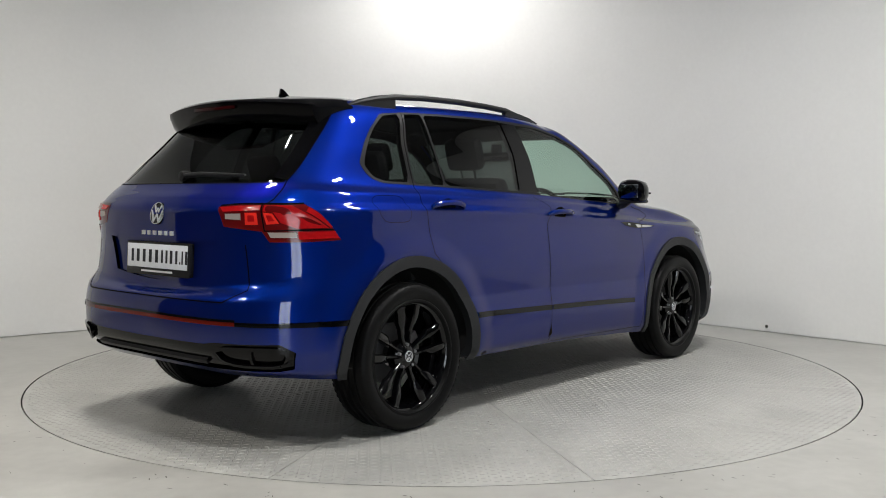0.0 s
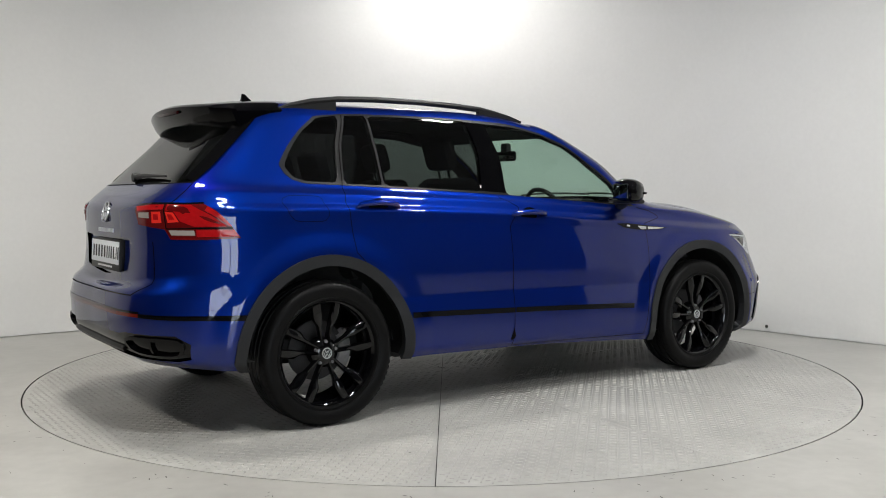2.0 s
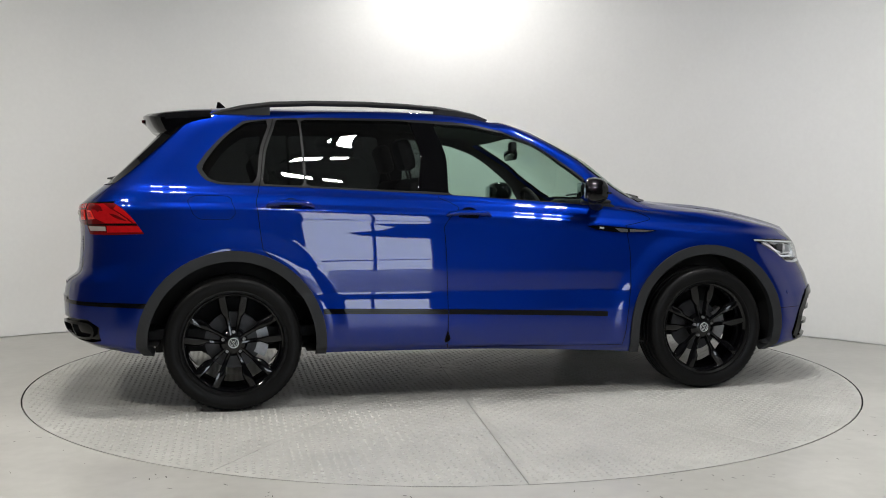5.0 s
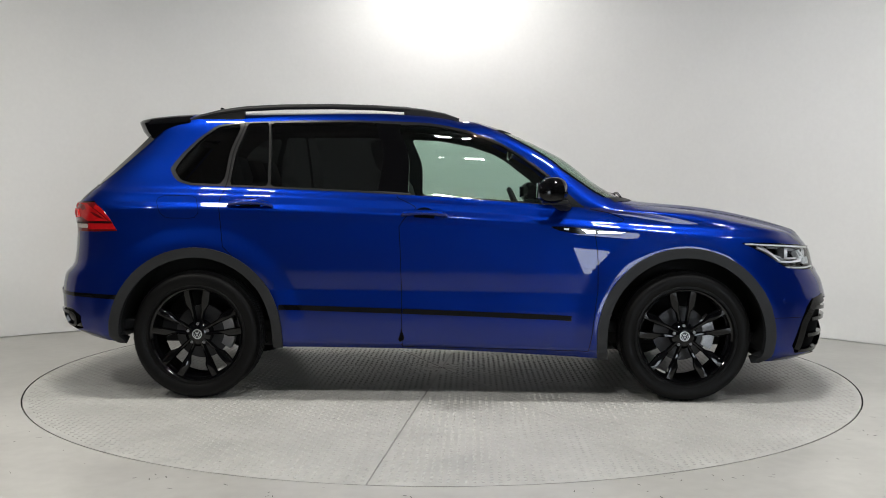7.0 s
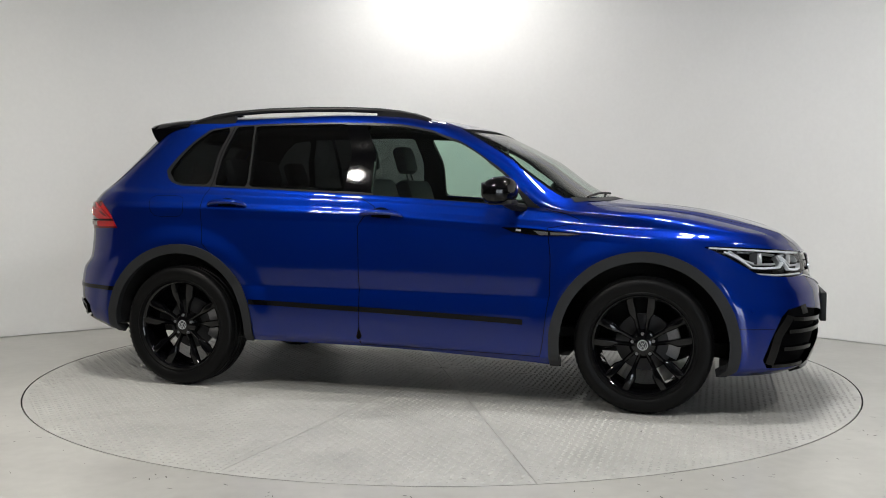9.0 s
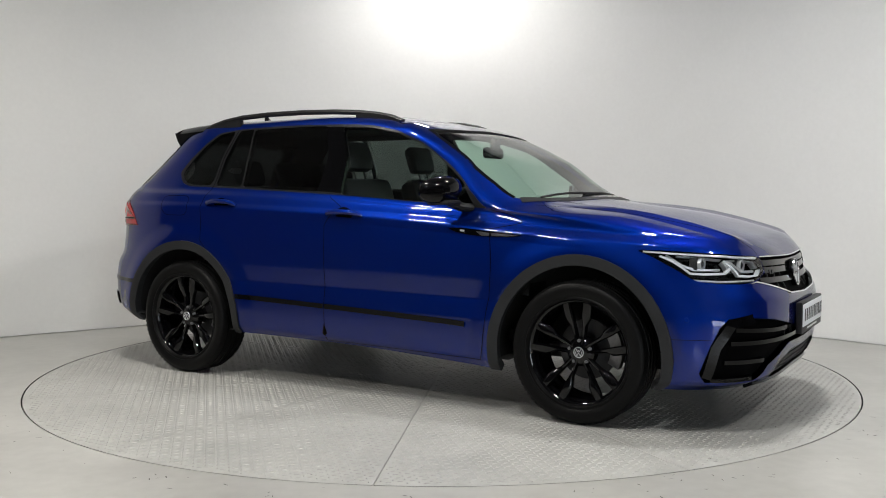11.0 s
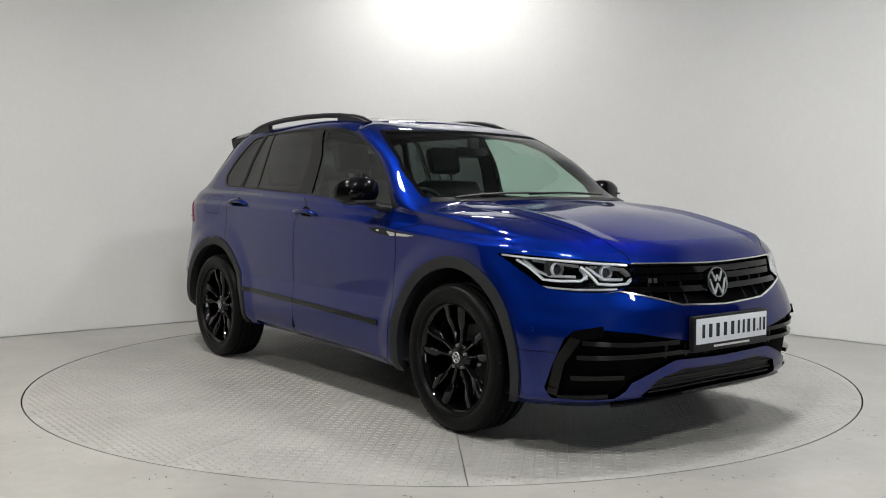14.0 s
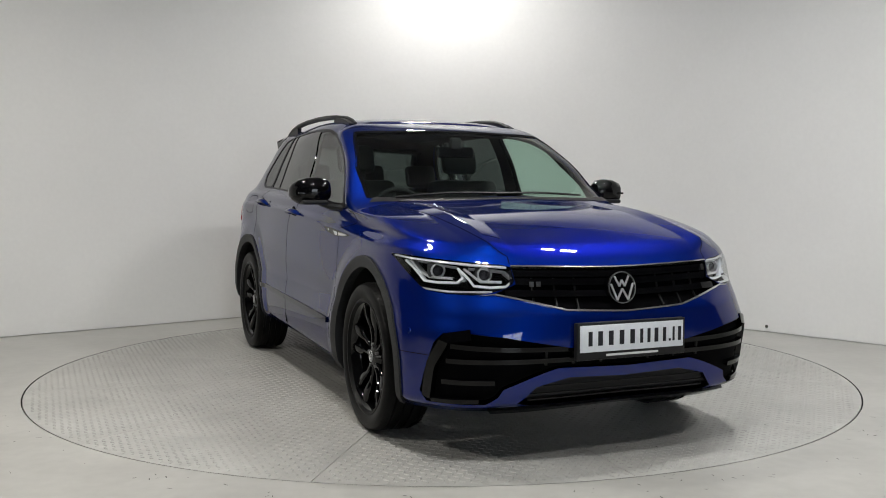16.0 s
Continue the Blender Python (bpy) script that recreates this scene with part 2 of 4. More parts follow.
def build_turntable():
    root = tagged(new("turntable"), "round white painted turntable with tread plates flush in the floor", "turntable")
    bm = lathe([(0.0, -0.025), (R_TABLE, -0.025), (R_TABLE, -0.10), (0.0, -0.10)], 128)
    bmesh.ops.rotate(bm, verts=bm.verts, matrix=Matrix.Rotation(radians(90), 3, "X"))
    for v in bm.verts:
        v.co.z = -0.025 if v.co.z > 0 or abs(v.co.z) < 0.05 else -0.10
    bmesh.ops.remove_doubles(bm, verts=bm.verts, dist=1e-5)
    part("base", bm, "under", root, smooth=False)
    gap = 0.0019
    half = radians(15)
    # keep a constant slit along both straight edges
    tip = gap / math.sin(half)
    ang = half - math.asin(gap / R_TABLE)
    outline = [(tip, 0)] + [(R_TABLE * math.cos(-ang + 2 * ang * i / 12), R_TABLE * math.sin(-ang + 2 * ang * i / 12)) for i in range(13)]
    plate = part("tread_plate", prism(outline, -0.024, -0.0005, lambda a, b, d: (a, b, d)), "table", root, smooth=False)
    plate.rotation_euler.z = radians(40)
    for k in range(1, 12):
        ob = new("tread_plate", plate.data)
        ob.parent = root
        ob.rotation_euler.z = radians(40 + 30 * k)
    # raised lozenges of the tread pattern
    verts, faces = [], []
    pitch = 0.034
    n = int(R_TABLE / pitch) + 1
    for i in range(-n, n + 1):
        for j in range(-n, n + 1):
            x, y = i * pitch, j * pitch
            r = math.hypot(x, y)
            if r > 2.47:
                continue
            a = math.atan2(y, x)
            k = (math.degrees(a) - 25) % 30
            if min(k, 30 - k) * math.pi / 180 * r < 0.02:
                continue
            d = 0.785 if (i + j) % 2 else -0.785
            c, s = math.cos(d), math.sin(d)
            o = len(verts)
            for (p, q, h) in ((-0.0145, 0, -0.0006), (0, -0.0055, -0.0006), (0.0145, 0, -0.0006), (0, 0.0055, -0.0006), (-0.006, 0, 0.0025), (0.006, 0, 0.0025)):
                verts.append((x + c * p - s * q, y + s * p + c * q, h))
            faces += [(o, o + 1, o + 4), (o + 1, o + 5, o + 4), (o + 1, o + 2, o + 5), (o + 2, o + 3, o + 5), (o + 3, o + 4, o + 5), (o + 3, o, o + 4)]
    tagged(part("tread", (verts, faces), "table", root, smooth=False), kind="stuff")
    rnd = random.Random(9)
    verts, faces = [], []
    for _ in range(110):
        r, a = 2.45 * math.sqrt(rnd.random()), rnd.uniform(0, math.tau)
        x, y, d, L, w = r * math.cos(a), r * math.sin(a), rnd.uniform(0, 3.14), rnd.uniform(0.004, 0.016), rnd.uniform(0.0015, 0.004)
        o = len(verts)
        for k in range(7):
            t = math.tau * k / 7
            p, q = L * math.cos(t) * rnd.uniform(.6, 1), w * math.sin(t) * rnd.uniform(.6, 1)
            verts.append((x + p * math.cos(d) - q * math.sin(d), y + p * math.sin(d) + q * math.cos(d), 0.0028))
        faces.append(tuple(range(o, o + 7)))
    tagged(part("paint_chips", (verts, faces), "scuff", root, smooth=False), kind="stuff")
    return root


def build_floor_marks():
    """Small dark scuffs on the painted floor round the turntable, and a cable hole at the wall's foot."""
    rnd = random.Random(4)
    verts, faces = [], []
    for _ in range(70):
        a = rnd.uniform(-2.7, -0.45)
        r = 2.53 + abs(rnd.gauss(0, 0.16))
        x, y = r * math.cos(a), r * math.sin(a)
        d, L, w = rnd.uniform(0, 3.14), rnd.uniform(0.004, 0.02), rnd.uniform(0.0015, 0.004)
        o = len(verts)
        for k in range(7):
            t = math.tau * k / 7
            p, q = L * math.cos(t) * rnd.uniform(.6, 1), w * math.sin(t) * rnd.uniform(.6, 1)
            verts.append((x + p * math.cos(d) - q * math.sin(d), y + p * math.sin(d) + q * math.cos(d), 0.0015))
        faces.append(tuple(range(o, o + 7)))
    tagged(part("floor_scuffs", (verts, faces), "scuff", smooth=False), "small dark scuffs and chips in floor paint", "scuff", kind="stuff")
    bm = lathe([(0.0, 0.004), (0.011, 0.004), (0.014, 0.0)], 16)
    m = Matrix.Translation((2.665, 1.592, 0.045)) @ Vector((-0.742, -0.67, 0)).to_track_quat("Y", "Z").to_matrix().to_4x4()
    bmesh.ops.transform(bm, verts=bm.verts, matrix=m)
    tagged(part("cable_plug", bm, "scuff"), "small dark plug low on the white wall", "plug")


build_room()
build_floor_marks()
turntable = build_turntable()
# ---- the car's skin ----
# A net of rings (sill to roof) by stations (rear centre round the flank to front centre), interpolated smoothly.


def pchip(k, Y, x):
    """Monotone cubic along axis 1 of Y (n, K, c), or along axis 0 for a plain list."""
    k, Y, x = np.asarray(k, float), np.asarray(Y, float), np.asarray(x, float)
    plain = Y.ndim == 1
    if plain:
        Y = np.repeat(Y[None, :, None], len(x), 0)
    h = np.diff(k)
    d = np.diff(Y, axis=1) / h[None, :, None]
    m = np.zeros_like(Y)
    p = d[:, :-1] * d[:, 1:]
    den = d[:, :-1] + d[:, 1:]
    m[:, 1:-1] = np.where(p > 0, 2 * p / np.where(np.abs(den) < 1e-12, 1, den), 0)
    m[:, 0], m[:, -1] = d[:, 0], d[:, -1]
    i = np.clip(np.searchsorted(k, x, side="right") - 1, 0, len(k) - 2)
    r = np.arange(len(x))
    t = ((x - k[i]) / h[i])[:, None]
    H = h[i][:, None]
    out = (1 + 2 * t) * (1 - t) ** 2 * Y[r, i] + t * (1 - t) ** 2 * H * m[r, i] + t * t * (3 - 2 * t) * Y[r, i + 1] + t * t * (t - 1) * H * m[r, i + 1]
    return out[:, 0] if plain else out


STN = [0, 3, 5, 7, 9, 11, 14]
ANG = [0, 9, 25, 45, 66]


def ring(z, w, xr, xf, nr=4.5, nf=3.0, xs=(-1.34, -0.7, 0.0, 0.7, 1.34)):
    """One ring: heights at rear centre, rear corner, rear axle, middle, front axle, front corner, front centre; half widths; ends; corner squareness."""
    zz = pchip(STN, z, np.arange(15))
    ww = pchip([5, 7, 9], w, np.arange(5, 10))
    P = []
    for j in range(15):
        if j < 5:
            a = radians(ANG[j])
            x, y = xs[0] - (xs[0] - xr) * math.cos(a) ** (2 / nr), w[0] * math.sin(a) ** (2 / nr) if j else 0.0
        elif j < 10:
            x, y = xs[j - 5], ww[j - 5]
        else:
            a = radians(ANG[14 - j])
            x, y = xs[4] + (xf - xs[4]) * math.cos(a) ** (2 / nf), w[2] * math.sin(a) ** (2 / nf) if j < 14 else 0.0
        P.append((x, y, zz[j]))
    return P


UP = (-1.30, -0.75, -0.2, 0.35, 0.80)
NET = np.array([
    ring((.335, .33, .295, .275, .215, .215, .23), (.835, .84, .84), -2.12, 2.12, 4.2, 3.6),
    ring((.38, .37, .345, .315, .27, .26, .265), (.868, .872, .872), -2.19, 2.188, 4.2, 4.0),
    ring((.45, .45, .45, .43, .40, .40, .40), (.880, .887, .883), -2.235, 2.230, 4.2, 3.9),
    ring((.56, .56, .56, .55, .53, .52, .52), (.880, .886, .883), -2.24, 2.240, 4.2, 3.9),
    ring((.665, .67, .68, .67, .65, .63, .62), (.873, .880, .875), -2.225, 2.234, 4.2, 3.5),
    ring((.70, .76, .80, .79, .75, .73, .72), (.867, .875, .867), -2.165, 2.182, 4.2, 3.4),
    ring((.90, .92, .93, .92, .835, .815, .80), (.856, .863, .856), -2.150, 2.160, 4.2, 3.4),
    ring((1.04, 1.05, 1.045, 1.0, .905, .862, .845), (.844, .851, .844), -2.153, 2.130, 4.3, 3.4),
    ring((1.11, 1.10, 1.085, 1.04, .958, .912, .900), (.819, .825, .803), -2.105, 2.068, 5.0, 3.7, (-1.34, -.7, 0, .7, 1.30)),
    ring((1.15, 1.147, 1.125, 1.080, 1.018, 1.018, 1.030), (.797, .804, .797), -2.052, 1.66, 5.4, 3.3, (-1.32, -.72, -.1, .53, 1.05)),
    ring((1.19, 1.19, 1.165, 1.115, 1.052, 1.088, 1.110), (.748, .775, .795), -2.000, 1.10, 6.0, 3.2, UP),
    ring((1.36, 1.36, 1.36, 1.34, 1.318, 1.345, 1.362), (.660, .696, .706), -1.828, .688, 6.0, 3.6, (-1.27, -.75, -.25, .17, .47)),
    ring((1.525, 1.53, 1.535, 1.545, 1.496, 1.502, 1.518), (.578, .62, .642), -1.675, .358, 5.5, 3.8, (-1.2, -.8, -.35, 0.0, .16)),
    ring((1.578, 1.578, 1.585, 1.590, 1.546, 1.546, 1.551), (.52, .55, .54), -1.63, .23, 5.0, 3.6, (-1.2, -.8, -.35, 0.0, .12)),
    ring((1.605, 1.608, 1.618, 1.616, 1.562, 1.558, 1.560), (.28, .29, .26), -1.61, .17, 4, 2.8, (-1.2, -.8, -.35, 0.0, .08)),
    ring((1.612, 1.614, 1.626, 1.622, 1.566, 1.562, 1.562), (.001, .001, .001), -1.60, .15, 4, 2.8, (-1.2, -.8, -.35, 0.0, .08))])
NR = len(NET)
_ch = np.linalg.norm(np.diff(NET[2:9], axis=1), axis=2).mean(0)
UK = np.concatenate([[0], np.cumsum(_ch)])
VH = [0, .06, .15, .26, .37, .45, .58, .70, .80, .89, .98, 1.2, 1.42, 1.52, 1.75, 2.02]  # knot heights of the rings
UMAX, VMAX = float(UK[-1]), float(VH[-1])


def _second(k, Y):
    """Second derivatives of the natural cubic spline through Y (K, c)."""
    n = len(k)
    h = np.diff(k)
    A = np.eye(n)
    B = np.zeros_like(Y)
    for i in range(1, n - 1):
        A[i, i - 1], A[i, i], A[i, i + 1] = h[i - 1] / 6, (h[i - 1] + h[i]) / 3, h[i] / 6
        B[i] = (Y[i + 1] - Y[i]) / h[i] - (Y[i] - Y[i - 1]) / h[i - 1]
    return np.linalg.solve(A, B)


_m = np.array([1, -1, 1])
_K = np.concatenate([-UK[3:0:-1], UK, 2 * UMAX - UK[-2:-5:-1]])
_Y = np.concatenate([NET[:, 3:0:-1] * _m, NET, NET[:, -2:-5:-1] * _m], 1).transpose(1, 0, 2).reshape(21, -1)
_S2 = _second(_K, _Y)


def skin(u, v):
    """Points of the skin (y > 0 half) at arrays u, v."""
    u, v = np.atleast_1d(np.asarray(u, float)), np.clip(np.atleast_1d(np.asarray(v, float)), 0, VMAX)
    i = np.clip(np.searchsorted(_K, u, side="right") - 1, 0, len(_K) - 2)
    h = (_K[i + 1] - _K[i])[:, None]
    a = (_K[i + 1] - u)[:, None] / h
    b = 1 - a
    Y = a * _Y[i] + b * _Y[i + 1] + ((a ** 3 - a) * _S2[i] + (b ** 3 - b) * _S2[i + 1]) * h * h / 6
    P = pchip(VH, Y.reshape(len(u), NR, 3), v)
    # pressed creases: shoulder line, sill line, wheel arch swell, bonnet ridge
    fade = np.clip((u - 1.0) / 0.25, 0, 1) * np.clip((4.55 - u) / 0.5, 0, 1)
    P[:, 1] += 0.006 * fade * np.maximum(0, 1 - np.abs(v - 0.715) / 0.075)
    P[:, 1] -= 0.012 * np.clip((u - 1.6) / 0.3, 0, 1) * np.clip((4.0 - u) / 0.4, 0, 1) * np.maximum(0, 1 - np.abs(v - 0.31) / 0.09)
    for ax in (-1.3405, 1.3405):
        r = np.hypot(P[:, 0] - ax, P[:, 2] - 0.35)
        P[:, 1] += 0.014 * np.where(v < 0.8, 1, 0) * (lambda q: q * q * (3 - 2 * q))(np.clip(1 - np.abs(r - 0.50) / 0.12, 0, 1)) * np.clip(P[:, 1] / 0.8, 0, 1) ** 8
    P[:, 2] += 0.016 * np.clip((v - 0.74) / 0.06, 0, 1) * np.clip((0.985 - v) / 0.06, 0, 1) * np.maximum(0, 1 - np.abs(u - 5.07 + 0.25 * (v - 0.75)) / 0.10)
    return P


def skin_normal(u, v):
    e = 0.004
    a = skin(np.clip(u + e, 0, UMAX), v) - skin(np.clip(u - e, 0, UMAX), v)
    b = skin(u, np.minimum(v + e, VMAX)) - skin(u, np.maximum(v - e, 0))
    n = np.cross(b, a)
    L = np.linalg.norm(n, axis=1, keepdims=True)
    return n / np.maximum(L, 1e-9)


_gu, _gv = np.meshgrid(np.linspace(0, UMAX, 420), np.linspace(0, VMAX, 260), indexing="ij")
_gu, _gv = _gu.ravel(), _gv.ravel()
_gp = skin(_gu, _gv)


def locate(points, view, lo=0.0, hi=9.0, vlo=0.0, vhi=9.0):
    """(u, v) of points drawn in a view: 'side' (x, z), 'end' (y, z), 'top' (x, y) or 'all' (x, y, z)."""
    cols = {"side": (0, 2), "end": (1, 2), "top": (0, 1), "all": (0, 1, 2)}[view]
    ok = (_gu >= lo) & (_gu <= hi) & (_gv >= vlo) & (_gv <= vhi)
    G, U, V = _gp[ok][:, cols], _gu[ok], _gv[ok]
    out = []
    for p in points:
        i = int(np.argmin(((G - np.array(p)) ** 2).sum(1)))
        u, v = U[i], V[i]
        step = 0.01
        for _ in range(18):
            cu = np.clip(u + step * np.array([0, 1, -1, 0, 0, 1, 1, -1, -1]), 0, UMAX)
            cv = np.clip(v + step * np.array([0, 0, 0, 1, -1, 1, -1, 1, -1]), 0, VMAX)
            k = int(np.argmin(((skin(cu, cv)[:, cols] - np.array(p)) ** 2).sum(1)))
            u, v = cu[k], cv[k]
            if k == 0:
                step /= 2
        out.append((float(u), float(v)))
    return out


# ---- the car ----
from mathutils.geometry import delaunay_2d_cdt

CAR_OFF = (0.0126, -0.1017, 0.0)
car = tagged(new("car"), "glossy metallic blue five-door SUV with black wheels and roof rails", "car")


def soften(pts, times=2, keep=0.25):
    for _ in range(times):
        out = []
        for a, b in zip(pts, pts[1:] + pts[:1]):
            out.append((a[0] + (b[0] - a[0]) * keep, a[1] + (b[1] - a[1]) * keep))
            out.append((b[0] + (a[0] - b[0]) * keep, b[1] + (a[1] - b[1]) * keep))
        pts = out
    return pts


def dense(pts, step=0.02, closed=True):
    out = []
    for a, b in zip(pts, pts[1:] + pts[:1] if closed else pts[1:]):
        n = max(1, int(math.dist(a, b) / step))
        out += [(a[0] + (b[0] - a[0]) * i / n, a[1] + (b[1] - a[1]) * i / n) for i in range(n)]
    if not closed:
        out.append(pts[-1])
    return out


def side(pts, vhi=9.0, vlo=0.0):
    return locate(pts, "side", 0.9, 4.66, vlo, vhi)


def grow(pts, d):
    """Moves each edge of an outline outwards by d."""
    n = len(pts)
    area = sum(a[0] * b[1] - b[0] * a[1] for a, b in zip(pts, pts[1:] + pts[:1]))
    sg = 1 if area > 0 else -1
    out = []
    for i in range(n):
        p = Vector(pts[i])
        e0, e1 = (p - Vector(pts[i - 1])).normalized(), (Vector(pts[(i + 1) % n]) - p).normalized()
        n0, n1 = Vector((e0.y, -e0.x)) * sg, Vector((e1.y, -e1.x)) * sg
        m = (n0 + n1).normalized()
        out.append(tuple(p + m * (d / max(0.4, m.dot(n0)))))
    return out


def arch(cx, r, flare=0.0):
    pts = [(cx + r * math.cos(a), 0.35 + (r + 0.005) * math.sin(a)) for a in (math.pi * i / 28 for i in range(29))]
    pts += [(cx - r - flare, 0.20), (cx + r + flare, 0.20)]
    return pts


AX = 1.3405
E_ = UMAX
REG = {}


def region(name, uv):
    REG[name] = [(min(max(u, 0), UMAX), min(max(v, 0), VMAX)) for u, v in uv]


def arch_uv(cx, r):
    top = locate(arch(cx, r)[:29], "side", 0.9, 4.95, 0.0, 0.75)
    a, b = top[0][0], top[-1][0]
    return top + [(b, 0.0), (a, 0.0)]


for cx, tag in ((-AX, "rear"), (AX, "front")):
    region("hole_" + tag, arch_uv(cx, 0.428))
    region("clad_" + tag, arch_uv(cx, 0.482))
# side glazing: the outline of all side windows, then the panes in it
region("pane_quarter", soften(side(grow([(-1.488, 1.268), (-1.450, 1.214), (-1.390, 1.196), (-1.216, 1.190), (-1.146, 1.524), (-1.262, 1.508), (-1.352, 1.442)], 0.007), vlo=.85), 2, 0.12))
region("pane_fixed", soften(side(grow([(-1.173, 1.187), (-0.968, 1.178), (-0.986, 1.530), (-1.098, 1.526)], 0.007), vlo=.85), 1, 0.06))
region("pane_rear", soften(side(grow([(-0.941, 1.177), (-0.350, 1.149), (-0.366, 1.525), (-0.962, 1.528)], 0.007), vlo=.85), 1, 0.04))
region("pane_front", soften(side(grow([(-0.165, 1.130), (0.225, 1.106), (0.710, 1.078), (0.632, 1.186), (0.489, 1.296), (0.325, 1.402), (0.163, 1.466), (-0.031, 1.503), (-0.228, 1.513)], 0.007), vlo=.85), 1, 0.05))
region("pillar_black", side([(-0.362, 1.146), (-0.150, 1.133), (-0.222, 1.520), (-0.385, 1.528)], vlo=.85))
region("sail_panel", soften(side([(0.728, 1.074), (0.785, 1.064), (0.72, 1.120), (0.648, 1.182)], vlo=.85), 1, 0.05))
region("window_trim", soften(side([(-1.521, 1.273), (-1.499, 1.228), (-1.468, 1.200), (-1.40, 1.179), (-1.191, 1.171), (-.266, 1.128), (.056, 1.109), (.499, 1.078), (.815, 1.052), (.640, 1.204),
                                   (.487, 1.318), (.324, 1.424), (.159, 1.487), (-.035, 1.525), (-.363, 1.541), (-.844, 1.548), (-1.093, 1.543), (-1.278, 1.524), (-1.369, 1.454), (-1.468, 1.349)], vlo=.85), 2, 0.10))
SCREEN = locate([(.318, .592, 1.492), (.510, .655, 1.394), (.672, .702, 1.281), (.795, .708, 1.192), (.915, .716, 1.110)], "all", 4.2, 5.2, .95, 1.46)
region("windscreen", [SCREEN[4], (SCREEN[4][0] + .1, .996), (5.1, .990), (E_, .986), (E_, 1.40), (5.3, 1.402), (SCREEN[0][0] + .12, 1.410), *SCREEN[:4]])
region("rear_glass", [(0, .958), (.43, .958), (.735, .964), (.762, .99), (.806, 1.08), (.838, 1.196), (.872, 1.297), (.900, 1.40), (0, 1.40)])
region("headlamp", [(4.485, .652), (4.56, .600), (4.647, .520), (4.745, .440), (4.86, .432), (4.99, .432), (5.075, .450), (5.14, .490), (5.122, .640), (4.90, .668), (4.82, .668), (4.65, .666)])
region("grille", [(5.125, .622), (E_, .612), (E_, .384), (5.349, .392), (5.06, .440), (5.142, .488)])
region("chrome_top", [(5.125, .636), (E_, .626), (E_, .612), (5.125, .622)])
region("chrome_low", [(4.99, .430), (5.06, .440), (5.349, .392), (E_, .384), (E_, .379), (5.349, .387), (5.055, .435)])
region("front_intake", [(4.80, .255), (4.845, .296), (4.957, .302), (5.12, .284), (5.40, .232), (E_, .226), (E_, .150), (5.349, .158), (5.119, .105), (5.10, .085), (5.05, .060), (4.765, .058), (4.728, .09)])
region("front_lower", [(5.19, .062), (5.26, .108), (5.40, .128), (E_, .122), (E_, .045), (5.24, .045)])
region("front_lip", [(5.06, .040), (5.24, .043), (E_, .043), (E_, .0), (5.06, .0)])
region("tail_lamp", [(.455, .737), (.58, .752), (.80, .757), (.885, .770), (.955, .69), (1.045, .577), (.88, .576), (.72, .582), (.69, .620), (.50, .640)])
region("plate_niche", [(0, .590), (.45, .590), (.37, .485), (0, .478)])
region("reflector", [(0, .284), (.62, .284), (.62, .266), (0, .266)])
region("rear_strip", [(.62, .284), (1.12, .275), (1.12, .250), (.62, .266)])
region("diffuser", [(0, .178), (.45, .182), (.52, .192), (.80, .190), (.865, .150), (.845, .075), (.78, .058), (.5, .048), (0, .040)])
region("fuel_flap", soften(side([(-1.551, 1.122), (-1.335, 1.118), (-1.315, .995), (-1.535, .998)], .96), 2, 0.15))
region("front_door", side([(-.235, 1.120), (-.218, .95), (-.203, .6), (-.200, .292)], .96) + side([(.812, .275), (.83, .36), (.862, .6), (.862, .8), (.842, .95), (.825, 1.05)], .99))
region("rear_door", side([(-1.199, 1.165), (-1.205, 1.0), (-1.185, .84), (-1.10, .745), (-.97, .63), (-.90, .50), (-.872, .35), (-.868, .30), (-.200, .292), (-.203, .6), (-.218, .95), (-.235, 1.120)], .985))
region("bonnet", [(4.80, .972), (4.925, .94), (4.97, .874), (5.05, .805), (5.12, .73), (5.122, .652), (E_, .640), (E_, .955), (5.0, .962)])
region("front_bumper", [(4.5, 0), (E_, 0), (E_, .626), (5.125, .636), (5.0, .50), (4.66, .51), (4.5, .60)])
region("rear_bumper", [(0, .363), (.62, .363), (.70, .45), (.76, .578), (1.0, .570), (1.25, .50), (1.25, 0), (0, 0)])
region("roof", [(0, 1.435), (E_, 1.435), (E_, VMAX), (0, VMAX)])
region("tailgate", [(0, .365), (.55, .365), (.64, .42), (.60, .60), (.70, .76), (.724, .81), (.750, .964), (0, .952)])
REG["headlamp"] = soften(REG["headlamp"], 1, 0.15)
ORDER = ["hole_rear", "hole_front", "clad_rear", "clad_front", "pane_quarter", "pane_fixed", "pane_rear", "pane_front", "pillar_black", "sail_panel",
         "window_trim", "windscreen", "rear_glass", "headlamp", "chrome_top", "chrome_low", "grille", "front_intake", "front_lower", "front_lip", "tail_lamp",
         "plate_niche", "reflector", "rear_strip", "diffuser", "fuel_flap", "front_door", "rear_door", "bonnet", "tailgate", "front_bumper", "rear_bumper", "roof"]


